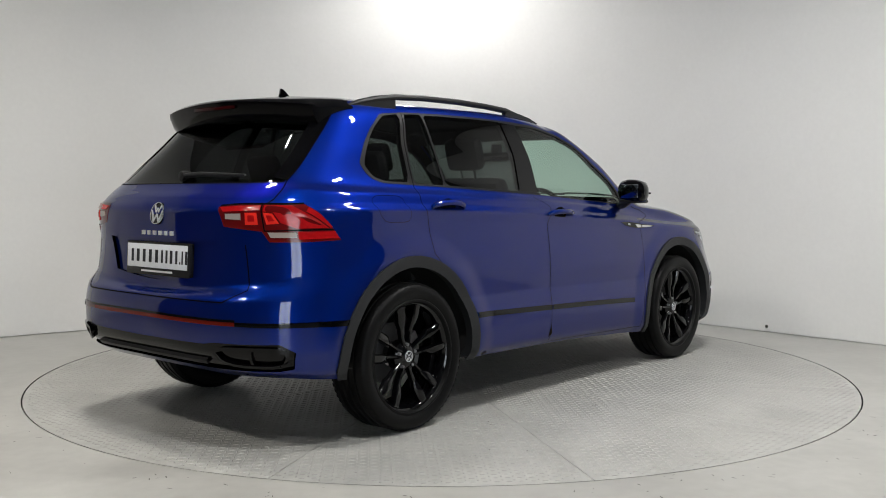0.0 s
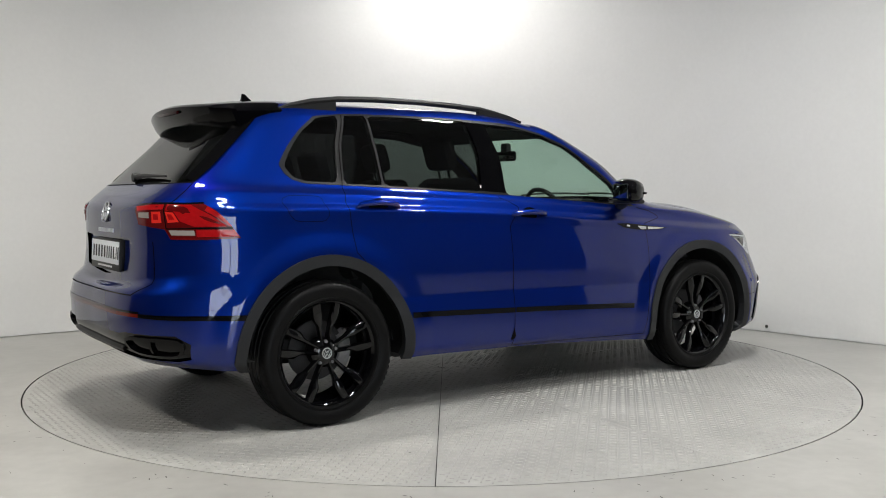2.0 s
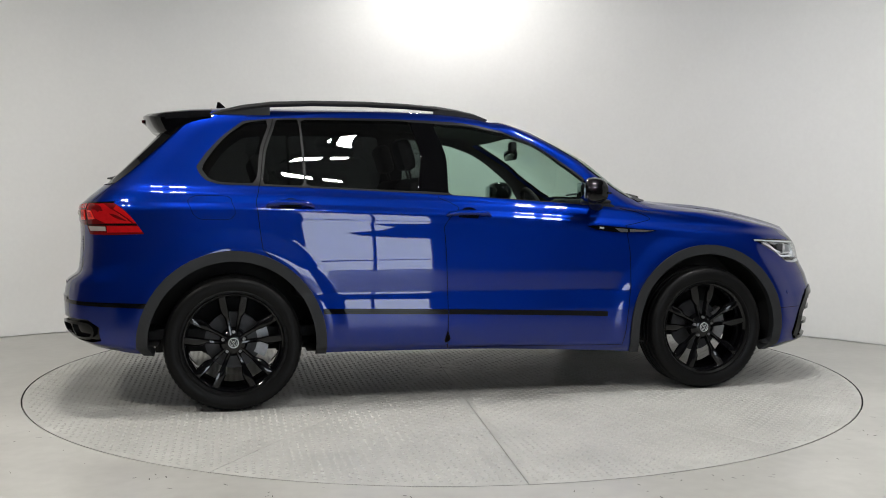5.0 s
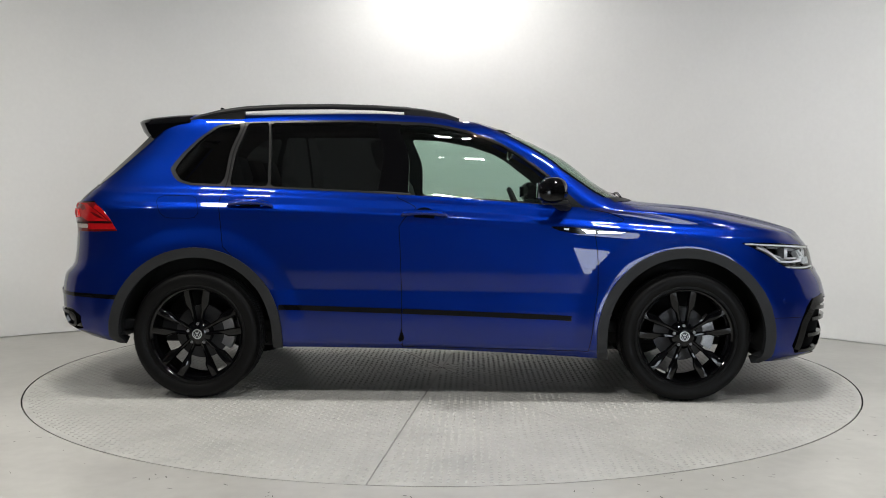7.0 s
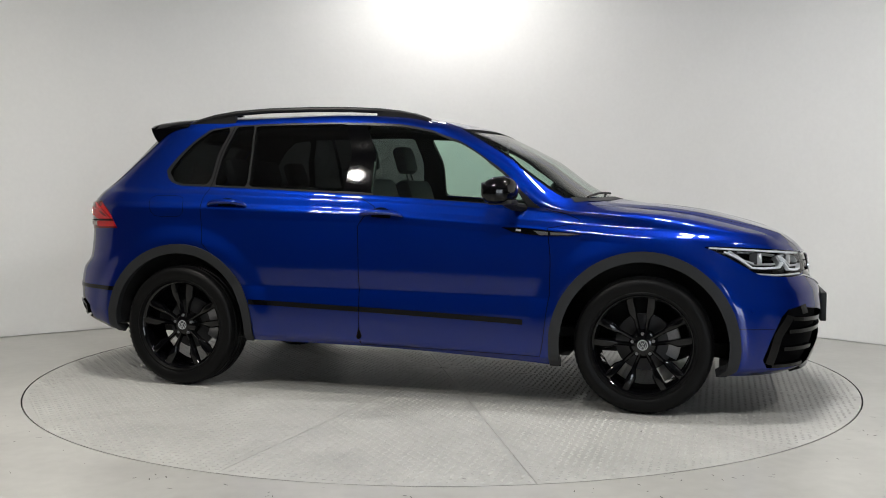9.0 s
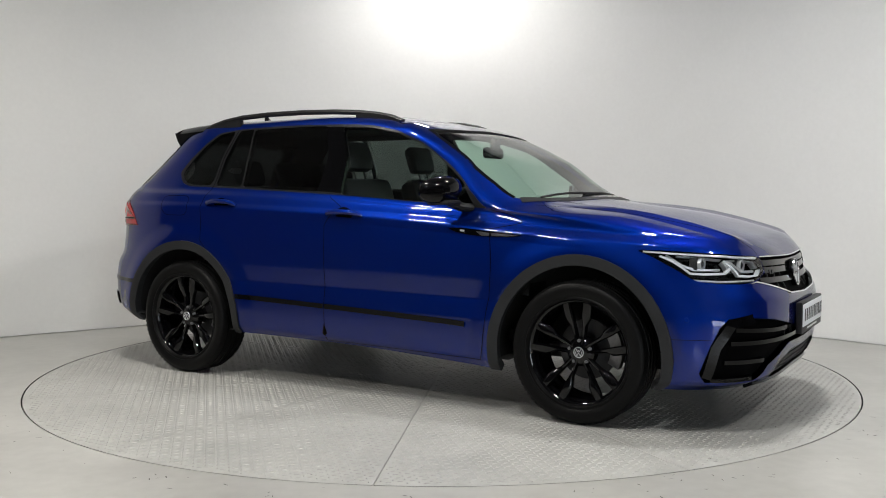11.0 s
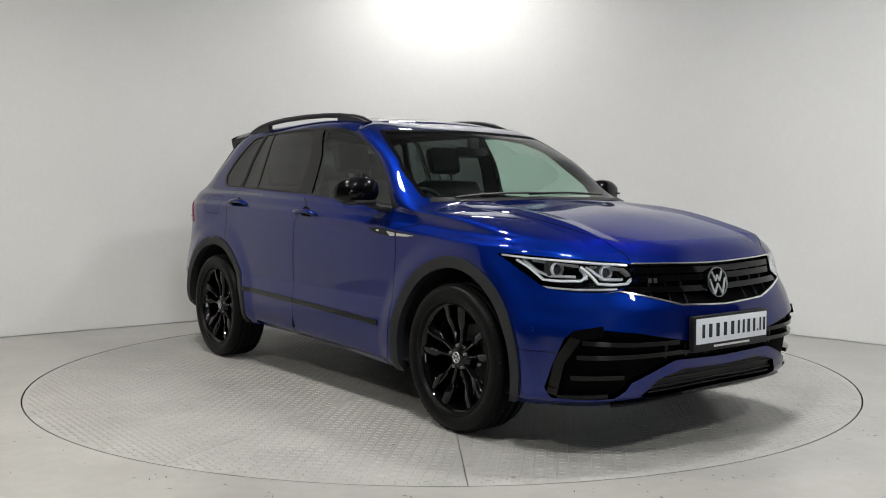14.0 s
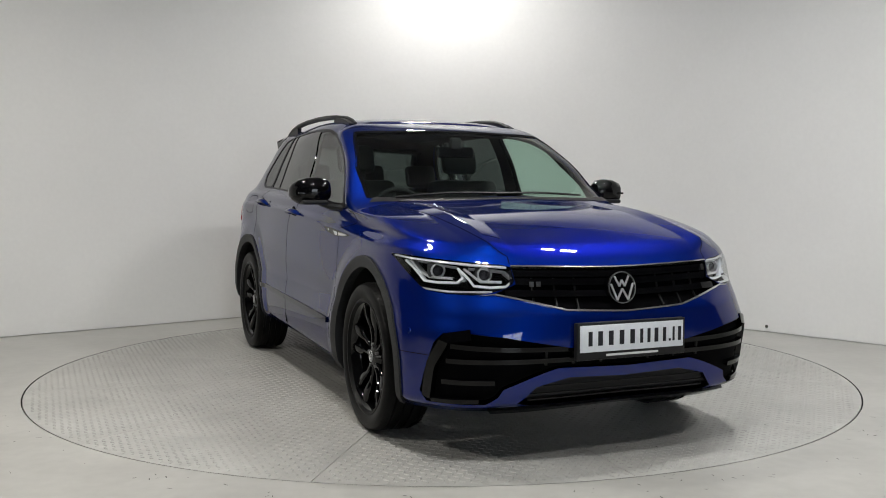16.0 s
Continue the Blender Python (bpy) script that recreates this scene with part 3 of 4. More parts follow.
def mesh_skin():
    """Triangulates the (u, v) sheet along all outlines and sorts the triangles into the regions."""
    pts, edges = [], []
    for name in ORDER:
        p = dense(REG[name], 0.022)
        o = len(pts)
        pts += p
        edges += [(o + i, o + (i + 1) % len(p)) for i in range(len(p))]
    nu, nv = 300, 116
    for i in range(nu + 1):
        for j in range(nv + 1):
            pts.append((UMAX * i / nu, VMAX * j / nv))
    vs, _, fs, _, _, _ = delaunay_2d_cdt([Vector(p) for p in pts], edges, [], 0, 1e-5, False)
    uv = np.array([(v.x, v.y) for v in vs])
    F = np.array([f for f in fs if len(f) == 3])
    C = uv[F].mean(1)
    own = np.full(len(F), -1)
    for k in reversed(range(len(ORDER))):
        P = np.array(dense(REG[ORDER[k]], 0.022))
        x0, y0 = P[:, 0], P[:, 1]
        x1, y1 = np.roll(x0, -1), np.roll(y0, -1)
        inside = np.zeros(len(C), bool)
        for a, b, c, d in zip(x0, y0, x1, y1):
            if b != d:
                cross = ((b > C[:, 1]) != (d > C[:, 1])) & (C[:, 0] < (c - a) * (C[:, 1] - b) / (d - b) + a)
                inside ^= cross
        own[inside] = k
    X, N = skin(uv[:, 0], uv[:, 1]), skin_normal(uv[:, 0], uv[:, 1])
    mid = np.argmin(np.abs(uv[:, 0] - 2.8) + np.abs(uv[:, 1] - 0.5))
    if N[mid, 1] < 0:
        N = -N
    return uv, F, own, X, N


SK_UV, SK_F, SK_OWN, SK_X, SK_N = mesh_skin()


def shell(name, names, material_, parent, offset=0.0, skirt=0.0, sides="both", label="", rest=False):
    """One mesh out of the regions named, pushed along the normal by offset, with a rim of the given depth."""
    pick = np.isin(SK_OWN, [ORDER.index(n) for n in names])
    if rest:
        pick |= SK_OWN == -1
    F = SK_F[pick]
    verts, faces, norms = [], [], []
    centre = {}
    for s in {"both": (1, -1), "left": (1,), "right": (-1,)}[sides]:
        m = np.array([1, s, 1])
        idx = np.unique(F)
        o = len(verts)
        X, N = (SK_X[idx] + SK_N[idx] * offset) * m, SK_N[idx] * m
        if offset:
            X[:, 1] = np.where(np.abs(SK_X[idx, 1]) < 1e-6, 0, X[:, 1])
        verts += X.tolist()
        norms += N.tolist()
        place = {int(g): o + i for i, g in enumerate(idx)}
        for i, g in enumerate(idx):
            if abs(SK_X[g, 1]) < 1e-6:
                place[int(g)] = centre.setdefault(int(g), o + i)
        a, b, c = SK_X[F[0]]
        flip = (np.dot(np.cross(b - a, c - a), SK_N[F[0][0]]) < 0) != (s < 0)
        for f in F:
            t = [place[int(g)] for g in f]
            faces.append(t[::-1] if flip else t)
        if skirt:
            seen = {}
            for f in F:
                for p, q in ((f[0], f[1]), (f[1], f[2]), (f[2], f[0])):
                    key = (min(p, q), max(p, q))
                    seen[key] = None if key in seen else (p, q)
            for e in seen.values():
                if e is None or (SK_X[e[0], 1] < 1e-6 and SK_X[e[1], 1] < 1e-6):
                    continue
                k = len(verts)
                mid = (SK_N[e[0]] + SK_N[e[1]]) * m
                side_n = np.cross((SK_X[e[1]] - SK_X[e[0]]) * m, mid)
                side_n = (side_n / max(np.linalg.norm(side_n), 1e-9)).tolist()
                for g in e:
                    for d in (offset, offset - skirt):
                        verts.append(((SK_X[g] + SK_N[g] * d) * m).tolist())
                        norms.append(side_n)
                faces.append((k, k + 1, k + 3, k + 2))
    used = sorted({i for f in faces for i in f})
    to = {g: i for i, g in enumerate(used)}
    return part(name, ([verts[g] for g in used], [[to[i] for i in f] for f in faces]), material_, parent, label, normals=[norms[g] for g in used])


def on_skin(u, v, lift=0.0, s=1):
    """Place, and frame (along u, along v, outwards), on the skin."""
    u, v = np.array([u]), np.array([v])
    n = skin_normal(u, v)[0]
    if skin_normal(np.array([2.8]), np.array([0.5]))[0][1] < 0:
        n = -n
    p = skin(u, v)[0] + n * lift
    return Vector((p[0], p[1] * s, p[2])), Vector((n[0], n[1] * s, n[2]))


def ribbon(name, uv, width, lift, material_, parent, sides="both", height=0.0):
    """A narrow band along a line on the skin."""
    if sides == "both" and not any(u < 1e-6 or u > UMAX - 1e-6 for u, v in uv):
        ribbon(name, uv, width, lift, material_, parent, "left", height)
        return ribbon(name, uv, width, lift, material_, parent, "right", height)
    bm = bmesh.new()
    uv = dense(uv, 0.02, closed=False)
    for s in {"both": (1, -1), "left": (1,), "right": (-1,)}[sides]:
        rows = []
        P = [on_skin(u, v, lift, s) for u, v in uv]
        for i, (p, n) in enumerate(P):
            t = (P[min(i + 1, len(P) - 1)][0] - P[max(i - 1, 0)][0]).normalized()
            w = t.cross(n) * (width / 2)
            rows.append([bm.verts.new(q) for q in ((p - w - n * height, p - w, p + w, p + w - n * height) if height else (p - w, p + w))])
        for a, b in zip(rows, rows[1:]):
            for k in range(len(a) - 1):
                bm.faces.new((a[k], a[k + 1], b[k + 1], b[k]))
    bmesh.ops.remove_doubles(bm, verts=bm.verts, dist=0.0012)
    return part(name, bm, material_, parent, smooth=not height)


def build_body():
    body = shell("body", [], "blue", car, rest=True, label="glossy metallic blue body shell")
    for s in ("right", "left"):
        fd = shell("front_door", ["front_door"], "blue", car, sides=s)
        rd = shell("rear_door", ["rear_door"], "blue", car, sides=s)
        shell("fuel_flap", ["fuel_flap"], "blue", body, sides=s) if s == "right" else shell("quarter_panel", ["fuel_flap"], "blue", body, sides=s)
        for nm, mat in (("pane_quarter", "glass_dark"), ("pane_fixed", "glass_dark"), ("pane_rear", "glass_dark"), ("pane_front", "glass_clear")):
            g = shell("window_pane", [nm], mat, {"pane_front": fd, "pane_rear": rd, "pane_fixed": rd}.get(nm, body), -0.002, sides=s, label="tinted privacy glass" if mat == "glass_dark" else "clear side glass")
            g.visible_shadow = False
        shell("window_trim", ["window_trim"], "trim", body, 0.002, 0.012, sides=s, label="dark grey window surround")
        shell("pillar_trim", ["pillar_black"], "gloss_black", body, 0.003, 0.02, sides=s, label="gloss black door pillar cover")
        shell("sail_panel", ["sail_panel"], "satin_black", fd, 0.003, 0.02, sides=s)
        for tag in ("rear", "front"):
            shell("wheel_arch_trim", ["clad_" + tag], "cladding", body, 0.010, 0.05, sides=s, label="matt dark grey plastic arch moulding")
        # shut lines
        ribbon("shut_line", side([(-1.199, 1.165), (-1.190, 1.20), (-1.118, 1.535)], vlo=.85), 0.005, 0.0035, "gap", rd, s)
        lines = [REG["front_door"], REG["rear_door"]]
        for poly in lines:
            ribbon("shut_line", poly if poly is lines[0] else poly[:8], 0.0042, 0.0008, "gap", fd if poly is lines[0] else rd, s)
        if s == "right":
            ribbon("shut_line", REG["fuel_flap"] + REG["fuel_flap"][:1], 0.003, 0.001, "gap", body, s)
        # black moulding along the doors
        st = side([(-.875, .512), (-.205, .492)], .6)
        ribbon("door_strip", st, 0.028, 0.007, "gloss_black", rd, s, 0.02)
        st = side([(-.198, .492), (.60, .462), (.72, .455)], .6)
        ribbon("door_strip", st, 0.028, 0.007, "gloss_black", fd, s, 0.02)
    b = shell("bonnet", ["bonnet"], "blue", car)
    ribbon("shut_line", [(4.80, .972), (4.925, .94), (4.97, .874), (5.05, .805), (5.12, .73), (5.122, .652)], 0.004, 0.0008, "gap", b)
    shell("roof_panel", ["roof"], "blue", car)
    shell("front_bumper", ["front_bumper"], "blue", car)
    shell("rear_bumper", ["rear_bumper"], "blue", car)
    t = shell("tailgate", ["tailgate"], "blue", car)
    ribbon("shut_line", [(0.0, .365), (.55, .365), (.64, .42), (.61, .575)], 0.006, 0.0012, "gap", t)
    ribbon("shut_line", [(.70, .76), (.724, .81), (.752, .964), (.802, 1.08), (.834, 1.196), (.869, 1.297)], 0.006, 0.0012, "gap", t)
    ribbon("shut_line", [(0.0, .955), (.43, .955), (.745, .962)], 0.007, 0.0012, "gap", t)
    g = shell("rear_window", ["rear_glass"], "glass_dark", t, -0.003, label="dark tinted rear window")
    g.visible_shadow = False
    # black strip added over the glass corner to cover a lamp reflection
    ribbon("glare_cover", [(.705, .985), (.748, 1.08), (.782, 1.196), (.815, 1.297), (.845, 1.40)], 0.075, 0.001, "gloss_black", t)
    g = shell("windscreen", ["windscreen"], "glass_clear", car, -0.003, label="clear laminated windscreen")
    g.visible_shadow = False
    ribbon("screen_band", [(u + .012, v) for u, v in reversed(SCREEN)], 0.022, 0.0, "gap", g)
    ribbon("screen_band", [(SCREEN[0][0] + .02, 1.395), (5.3, 1.388), (E_, 1.386)], 0.035, 0.0, "gap", g)
    ribbon("scuttle", [(SCREEN[4][0] + .02, 1.0), (5.0, .982), (E_, .974)], 0.05, 0.004, "satin_black", body)
    # inner lining, seen through the glass
    ln = shell("lining", ["front_door", "rear_door", "fuel_flap", "window_trim", "pillar_black", "sail_panel", "tailgate", "roof", "rear_bumper"], "interior", body, -0.03, rest=True)
    for v in ln.data.vertices:
        v.co.z = min(v.co.z, 1.585)
    # plate niche, strips, diffuser
    shell("plate_niche", ["plate_niche"], "blue", t, -0.016, -0.016)
    ribbon("bumper_strip", [(0.0, .288), (.62, .288)], 0.010, 0.004, "gloss_black", body, "both", 0.01)
    shell("reflector_strip", ["reflector"], "strip_red", body, 0.002, 0.02, label="dark red reflector strip")
    for s in ("right", "left"):
        shell("rear_strip", ["rear_strip"], "gloss_black", body, 0.004, 0.02, sides=s)
    d = shell("diffuser", ["diffuser"], "gloss_black", car, -0.012, -0.012, label="gloss black rear diffuser")
    for s in (1, -1):
        uv = soften([(.50, .170), (.80, .170), (.835, .14), (.80, .085), (.56, .090)], 2, 0.2)
        ribbon("exhaust_trim", uv + uv[:1], 0.016, 0.008, "gloss_black", d, "left" if s > 0 else "right", 0.02)
        ribbon("exhaust_bar", [(.68, .165), (.68, .095)], 0.012, 0.004, "gloss_black", d, "left" if s > 0 else "right", 0.02)
    ribbon("diffuser_lip", [(0, .085), (.45, .09)], 0.02, 0.006, "satin_black", d, "both", 0.02)
    # front
    gr = shell("grille", ["grille"], "gap", car, -0.035, -0.035, label="gloss black slatted radiator grille")
    for v in (.445, .505, .565):
        ribbon("slat", [(5.10 + (.02 if v > .5 else 0), v), (5.4, v - .004), (E_, v - .006)], 0.028, -0.006, "gloss_black", gr, "both", 0.02)
    for u in (5.22, 5.32, 5.42):
        ribbon("slat_post", [(u, .40), (u, .61)], 0.007, -0.026, "satin_black", gr, "both", 0.008)
    shell("chrome_strip", ["chrome_top"], "chrome", gr, 0.005, 0.02)
    shell("chrome_strip", ["chrome_low"], "chrome", gr, 0.004, 0.02)
    it = shell("front_intake", ["front_intake"], "gap", car, -0.03, -0.03, label="gloss black lower bumper intake")
    ribbon("intake_frame", [(4.97, .295), (4.86, .275), (4.79, .17), (4.765, .075)], 0.045, 0.006, "gloss_black", it, "both", 0.03)
    for v0, v1, u0 in ((.245, .222, 4.88), (.185, .185, 4.86), (.12, .12, 4.84)):
        ribbon("intake_slat", [(u0, v0), (5.12, (v0 + v1) / 2), (E_, v1)] if v0 > .15 else [(u0, v0), (5.08, v1)], 0.020, -0.004, "gloss_black", it, "both", 0.025)
    ribbon("intake_floor", [(4.79, .066), (5.02, .072)], 0.018, 0.0, "gloss_black", it, "both", 0.02)
    for u in (5.30, 5.42, 5.54):
        ribbon("intake_post", [(u, .165), (u, .22)], 0.010, -0.015, "satin_black", it, "both", 0.01)
    lo = shell("lower_grille", ["front_lower"], "satin_black", car, -0.03, -0.03, label="black lower mesh grille")
    for v in (.065, .085, .105):
        ribbon("mesh_bar", [(5.24, v), (E_, v)], 0.006, -0.012, "satin_black", lo, "both", 0.008)
    shell("splitter", ["front_lip"], "gloss_black", car, 0.012, 0.04)
    for s in (1, -1):
        ribbon("bumper_seam", [(4.60, .20), (4.77, .20)], 0.003, 0.001, "gap", body, "left" if s > 0 else "right")
    # washer/parking sensors
    for s in (1, -1):
        for u, v in ((4.66, .285),):
            p, n = on_skin(u, v, 0.001, s)
            bm = lathe([(0.0, 0.003), (0.010, 0.003), (0.012, 0.0)], 20)
            bmesh.ops.transform(bm, verts=bm.verts, matrix=Matrix.Translation(p) @ n.to_track_quat("Y", "Z").to_matrix().to_4x4())
            part("parking_sensor", bm, "blue", body)
    return body


body = build_body()


def build_underbody():
    bm = bmesh.new()
    box(bm, -1.75, 1.98, -0.58, 0.58, 0.275, 0.34)
    box(bm, -0.86, 0.86, -0.80, 0.80, 0.29, 0.35)
    box(bm, -2.10, -1.75, -0.60, 0.60, 0.345, 0.37)
    part("underbody", bm, "under", car, smooth=False)
    for sx in (-1, 1):
        for sy in (-1, 1):
            bm = bmesh.new()
            low = (lambda x: .352 if x < -AX else .30) if sx < 0 else (lambda x: .285 if x < AX else .25)
            rows = []
            for i in range(29):
                a = radians(-34 + 248 * i / 28)
                x, z = sx * AX + 0.455 * math.cos(a), 0.35 + 0.47 * math.sin(a)
                rows.append((bm.verts.new((x, sy * 0.86, max(z, low(x)))), bm.verts.new((x, sy * 0.50, max(z, low(x))))))
            for a, b in zip(rows, rows[1:]):
                bm.faces.new((a[0], b[0], b[1], a[1]))
            bm.faces.new([r[1] for r in rows])
            part("wheel_liner", bm, "under", car)


build_underbody()


# ---- wheels ----


SPOKE = ((.036, .011, .008, .011, .066, .004, .030), (.085, .021, .009, .012, .060, .004, .030), (.128, .030, .010, .013, .063, .004, .032), (.142, .034, .012, .018, .068, .005, .034),
         (.162, .041, .018, .026, .075, .006, .036), (.190, .047, .021, .026, .081, .007, .034), (.222, .053, .021, .024, .084, .008, .032), (.250, .058, .022, .028, .085, .010, .030))


def build_wheel():
    wheel = part("wheel", lathe([(0.236, -0.105), (0.236, 0.0), (0.240, 0.075), (0.248, 0.086), (0.256, 0.092), (0.258, 0.086), (0.250, 0.078), (0.25, -0.11), (0.236, -0.105)], 72), "rim_black", car, "black alloy wheel with five twin spokes")
    # tyre: rounded shoulders and four grooves
    prof = [(0.252, 0.080), (0.260, 0.098), (0.265, 0.108), (0.273, 0.108), (0.277, 0.105), (0.290, 0.112), (0.312, 0.116), (0.332, 0.112), (0.345, 0.100), (0.350, 0.085)]
    for y in (0.066, 0.022, -0.022, -0.066):
        prof += [(0.353, y + 0.008), (0.345, y + 0.005), (0.345, y - 0.005), (0.353, y - 0.008)]
    prof += [(0.350, -0.085), (0.345, -0.100), (0.332, -0.112), (0.30, -0.116), (0.262, -0.10), (0.252, -0.085)]
    tyre = part("tyre", lathe(prof, 96), "tyre", wheel, "black low-profile rubber tyre")
    # shoulder blocks
    verts, faces = [], []
    for k in range(72):
        for sgn in (1, -1):
            a0, a1 = math.tau * k / 72, math.tau * (k + 0.62) / 72
            o = len(verts)
            for a in (a0, a1):
                for r, y in ((0.3505, 0.090), (0.3545, 0.078), (0.346, 0.104)):
                    verts.append((r * math.cos(a), sgn * y, r * math.sin(a)))
            faces += [(o, o + 3, o + 4, o + 1), (o, o + 2, o + 5, o + 3)]
    tagged(part("tread", (verts, faces), "tyre", wheel, smooth=False), kind="stuff")
    # barrel behind the spokes, brake disc and caliper
    part("brake_disc", lathe([(0.06, -0.045), (0.150, -0.045), (0.150, -0.065), (0.06, -0.065)], 48), "steel", wheel)
    bm = bmesh.new()
    for i in range(9):
        a0, a1 = radians(148 + 7 * i), radians(148 + 7 * (i + 1))
        vs = [bm.verts.new((r * math.cos(a), y, r * math.sin(a))) for y in (-0.03, -0.08) for r, a in ((0.125, a0), (0.185, a0), (0.185, a1), (0.125, a1))]
        for f in ((0, 1, 2, 3), (7, 6, 5, 4), (1, 5, 6, 2), (0, 3, 7, 4)):
            bm.faces.new([vs[j] for j in f])
    bmesh.ops.remove_doubles(bm, verts=bm.verts, dist=0.0005)
    part("brake_caliper", bm, "caliper", wheel)
    # spokes in five pairs
    for k in range(5):
        for s in (-1, 1):
            base = radians(90 + 72 * k)
            bm = bmesh.new()
            rows = []
            c, sn = math.cos(base - math.pi / 2), math.sin(base - math.pi / 2)
            # radius, offset of the middle, widths towards the twin and away, face height, fall of the outer flank, depth
            for r, lat, wi, wo, y, fall, d in SPOKE:
                q = []
                for dx, dy in ((-wi, -d), (-wi, -0.007), (-wi + .005, 0.0), (wo * 0.35, 0.001), (wo - .003, -fall), (wo, -fall - .007), (wo - .004, -d)):
                    x, z = s * (lat + dx), r
                    q.append(bm.verts.new((x * c - z * sn, y + dy, x * sn + z * c)))
                rows.append(q)
            for a, b in zip(rows, rows[1:]):
                for j in range(7):
                    bm.faces.new((a[j], a[(j + 1) % 7], b[(j + 1) % 7], b[j]))
            bm.faces.new(rows[0])
            bm.faces.new(rows[-1])
            part("spoke", bm, "rim_black", wheel)
    part("hub", lathe([(0.0, 0.070), (0.030, 0.070), (0.055, 0.062), (0.072, 0.045), (0.075, 0.0), (0.0, -0.02)], 40), "rim_black", wheel)
    cap = part("hub_cap", lathe([(0.0, 0.0735), (0.026, 0.0735), (0.028, 0.069)], 32), "ink", wheel)
    part("cap_ring", lathe([(0.0225, 0.074), (0.0235, 0.0755), (0.026, 0.0755), (0.027, 0.074)], 32), "silver", wheel)
    roundel(wheel, 0.022, 0.0742, 0.0758)
    for k in range(5):
        a = radians(90 + 72 * k + 0)
        bm = lathe([(0.0, 0.070), (0.007, 0.070), (0.009, 0.055)], 12)
        bmesh.ops.translate(bm, verts=bm.verts, vec=(0.056 * math.cos(a), 0.0, 0.056 * math.sin(a)))
        part("wheel_bolt", bm, "bolt", wheel)
    return wheel


def bar2(x0, z0, x1, z1, w):
    d = Vector((x1 - x0, z1 - z0)).normalized() * (w / 2)
    return [(x0 - d.y, z0 + d.x), (x1 - d.y, z1 + d.x), (x1 + d.y, z1 - d.x), (x0 + d.y, z0 - d.x)]


def roundel(parent, r, y0, y1):
    """Plain slanting bars inside a ring."""
    for x0, z0, x1, z1 in ((-.55, .75, -.2, .08), (.55, .75, .2, .08), (-.2, .08, .0, .5), (.2, .08, .0, .5), (-.85, .25, -.42, -.82), (.85, .25, .42, -.82), (-.42, -.82, 0, -.08), (.42, -.82, 0, -.08)):
        part("emblem_bar", prism(bar2(x0 * r, z0 * r, x1 * r, z1 * r, 0.115 * r), y0, y1, lambda a, b, d: (a, d, b)), "silver", parent, smooth=False)


wheel = build_wheel()
wheel.matrix_basis = pose(-AX, -0.772, 0.354, 0, 0, 180)
TURN = {(1, -1): 180, (-1, -1): 180, (1, 1): 0, (-1, 1): 0}
for sx, sy in ((1, -1), (1, 1), (-1, 1)):
    w = copy_thing(wheel, pose(sx * AX, sy * 0.772, 0.354, 0, (0 if sx < 0 else 3), TURN[(sx, sy)]))
    w.parent = car
# ---- lamps ----


def patch(name, uv, lift, material_, parent, s, depth=0.0):
    """A small plate on the skin, from a four- to eight-cornered outline."""
    bm = bmesh.new()
    pts = dense(uv, 0.03)
    cu, cv = sum(p[0] for p in pts) / len(pts), sum(p[1] for p in pts) / len(pts)
    mid = bm.verts.new(on_skin(cu, cv, lift, s)[0])
    rim = [bm.verts.new(on_skin(u, v, lift, s)[0]) for u, v in pts]
    low = [bm.verts.new(on_skin(u, v, lift - depth, s)[0]) for u, v in pts] if depth else []
    for i in range(len(rim)):
        j = (i + 1) % len(rim)
        bm.faces.new((mid, rim[i], rim[j]))
        if depth:
            bm.faces.new((rim[i], low[i], low[j], rim[j]))
    return part(name, bm, material_, parent)


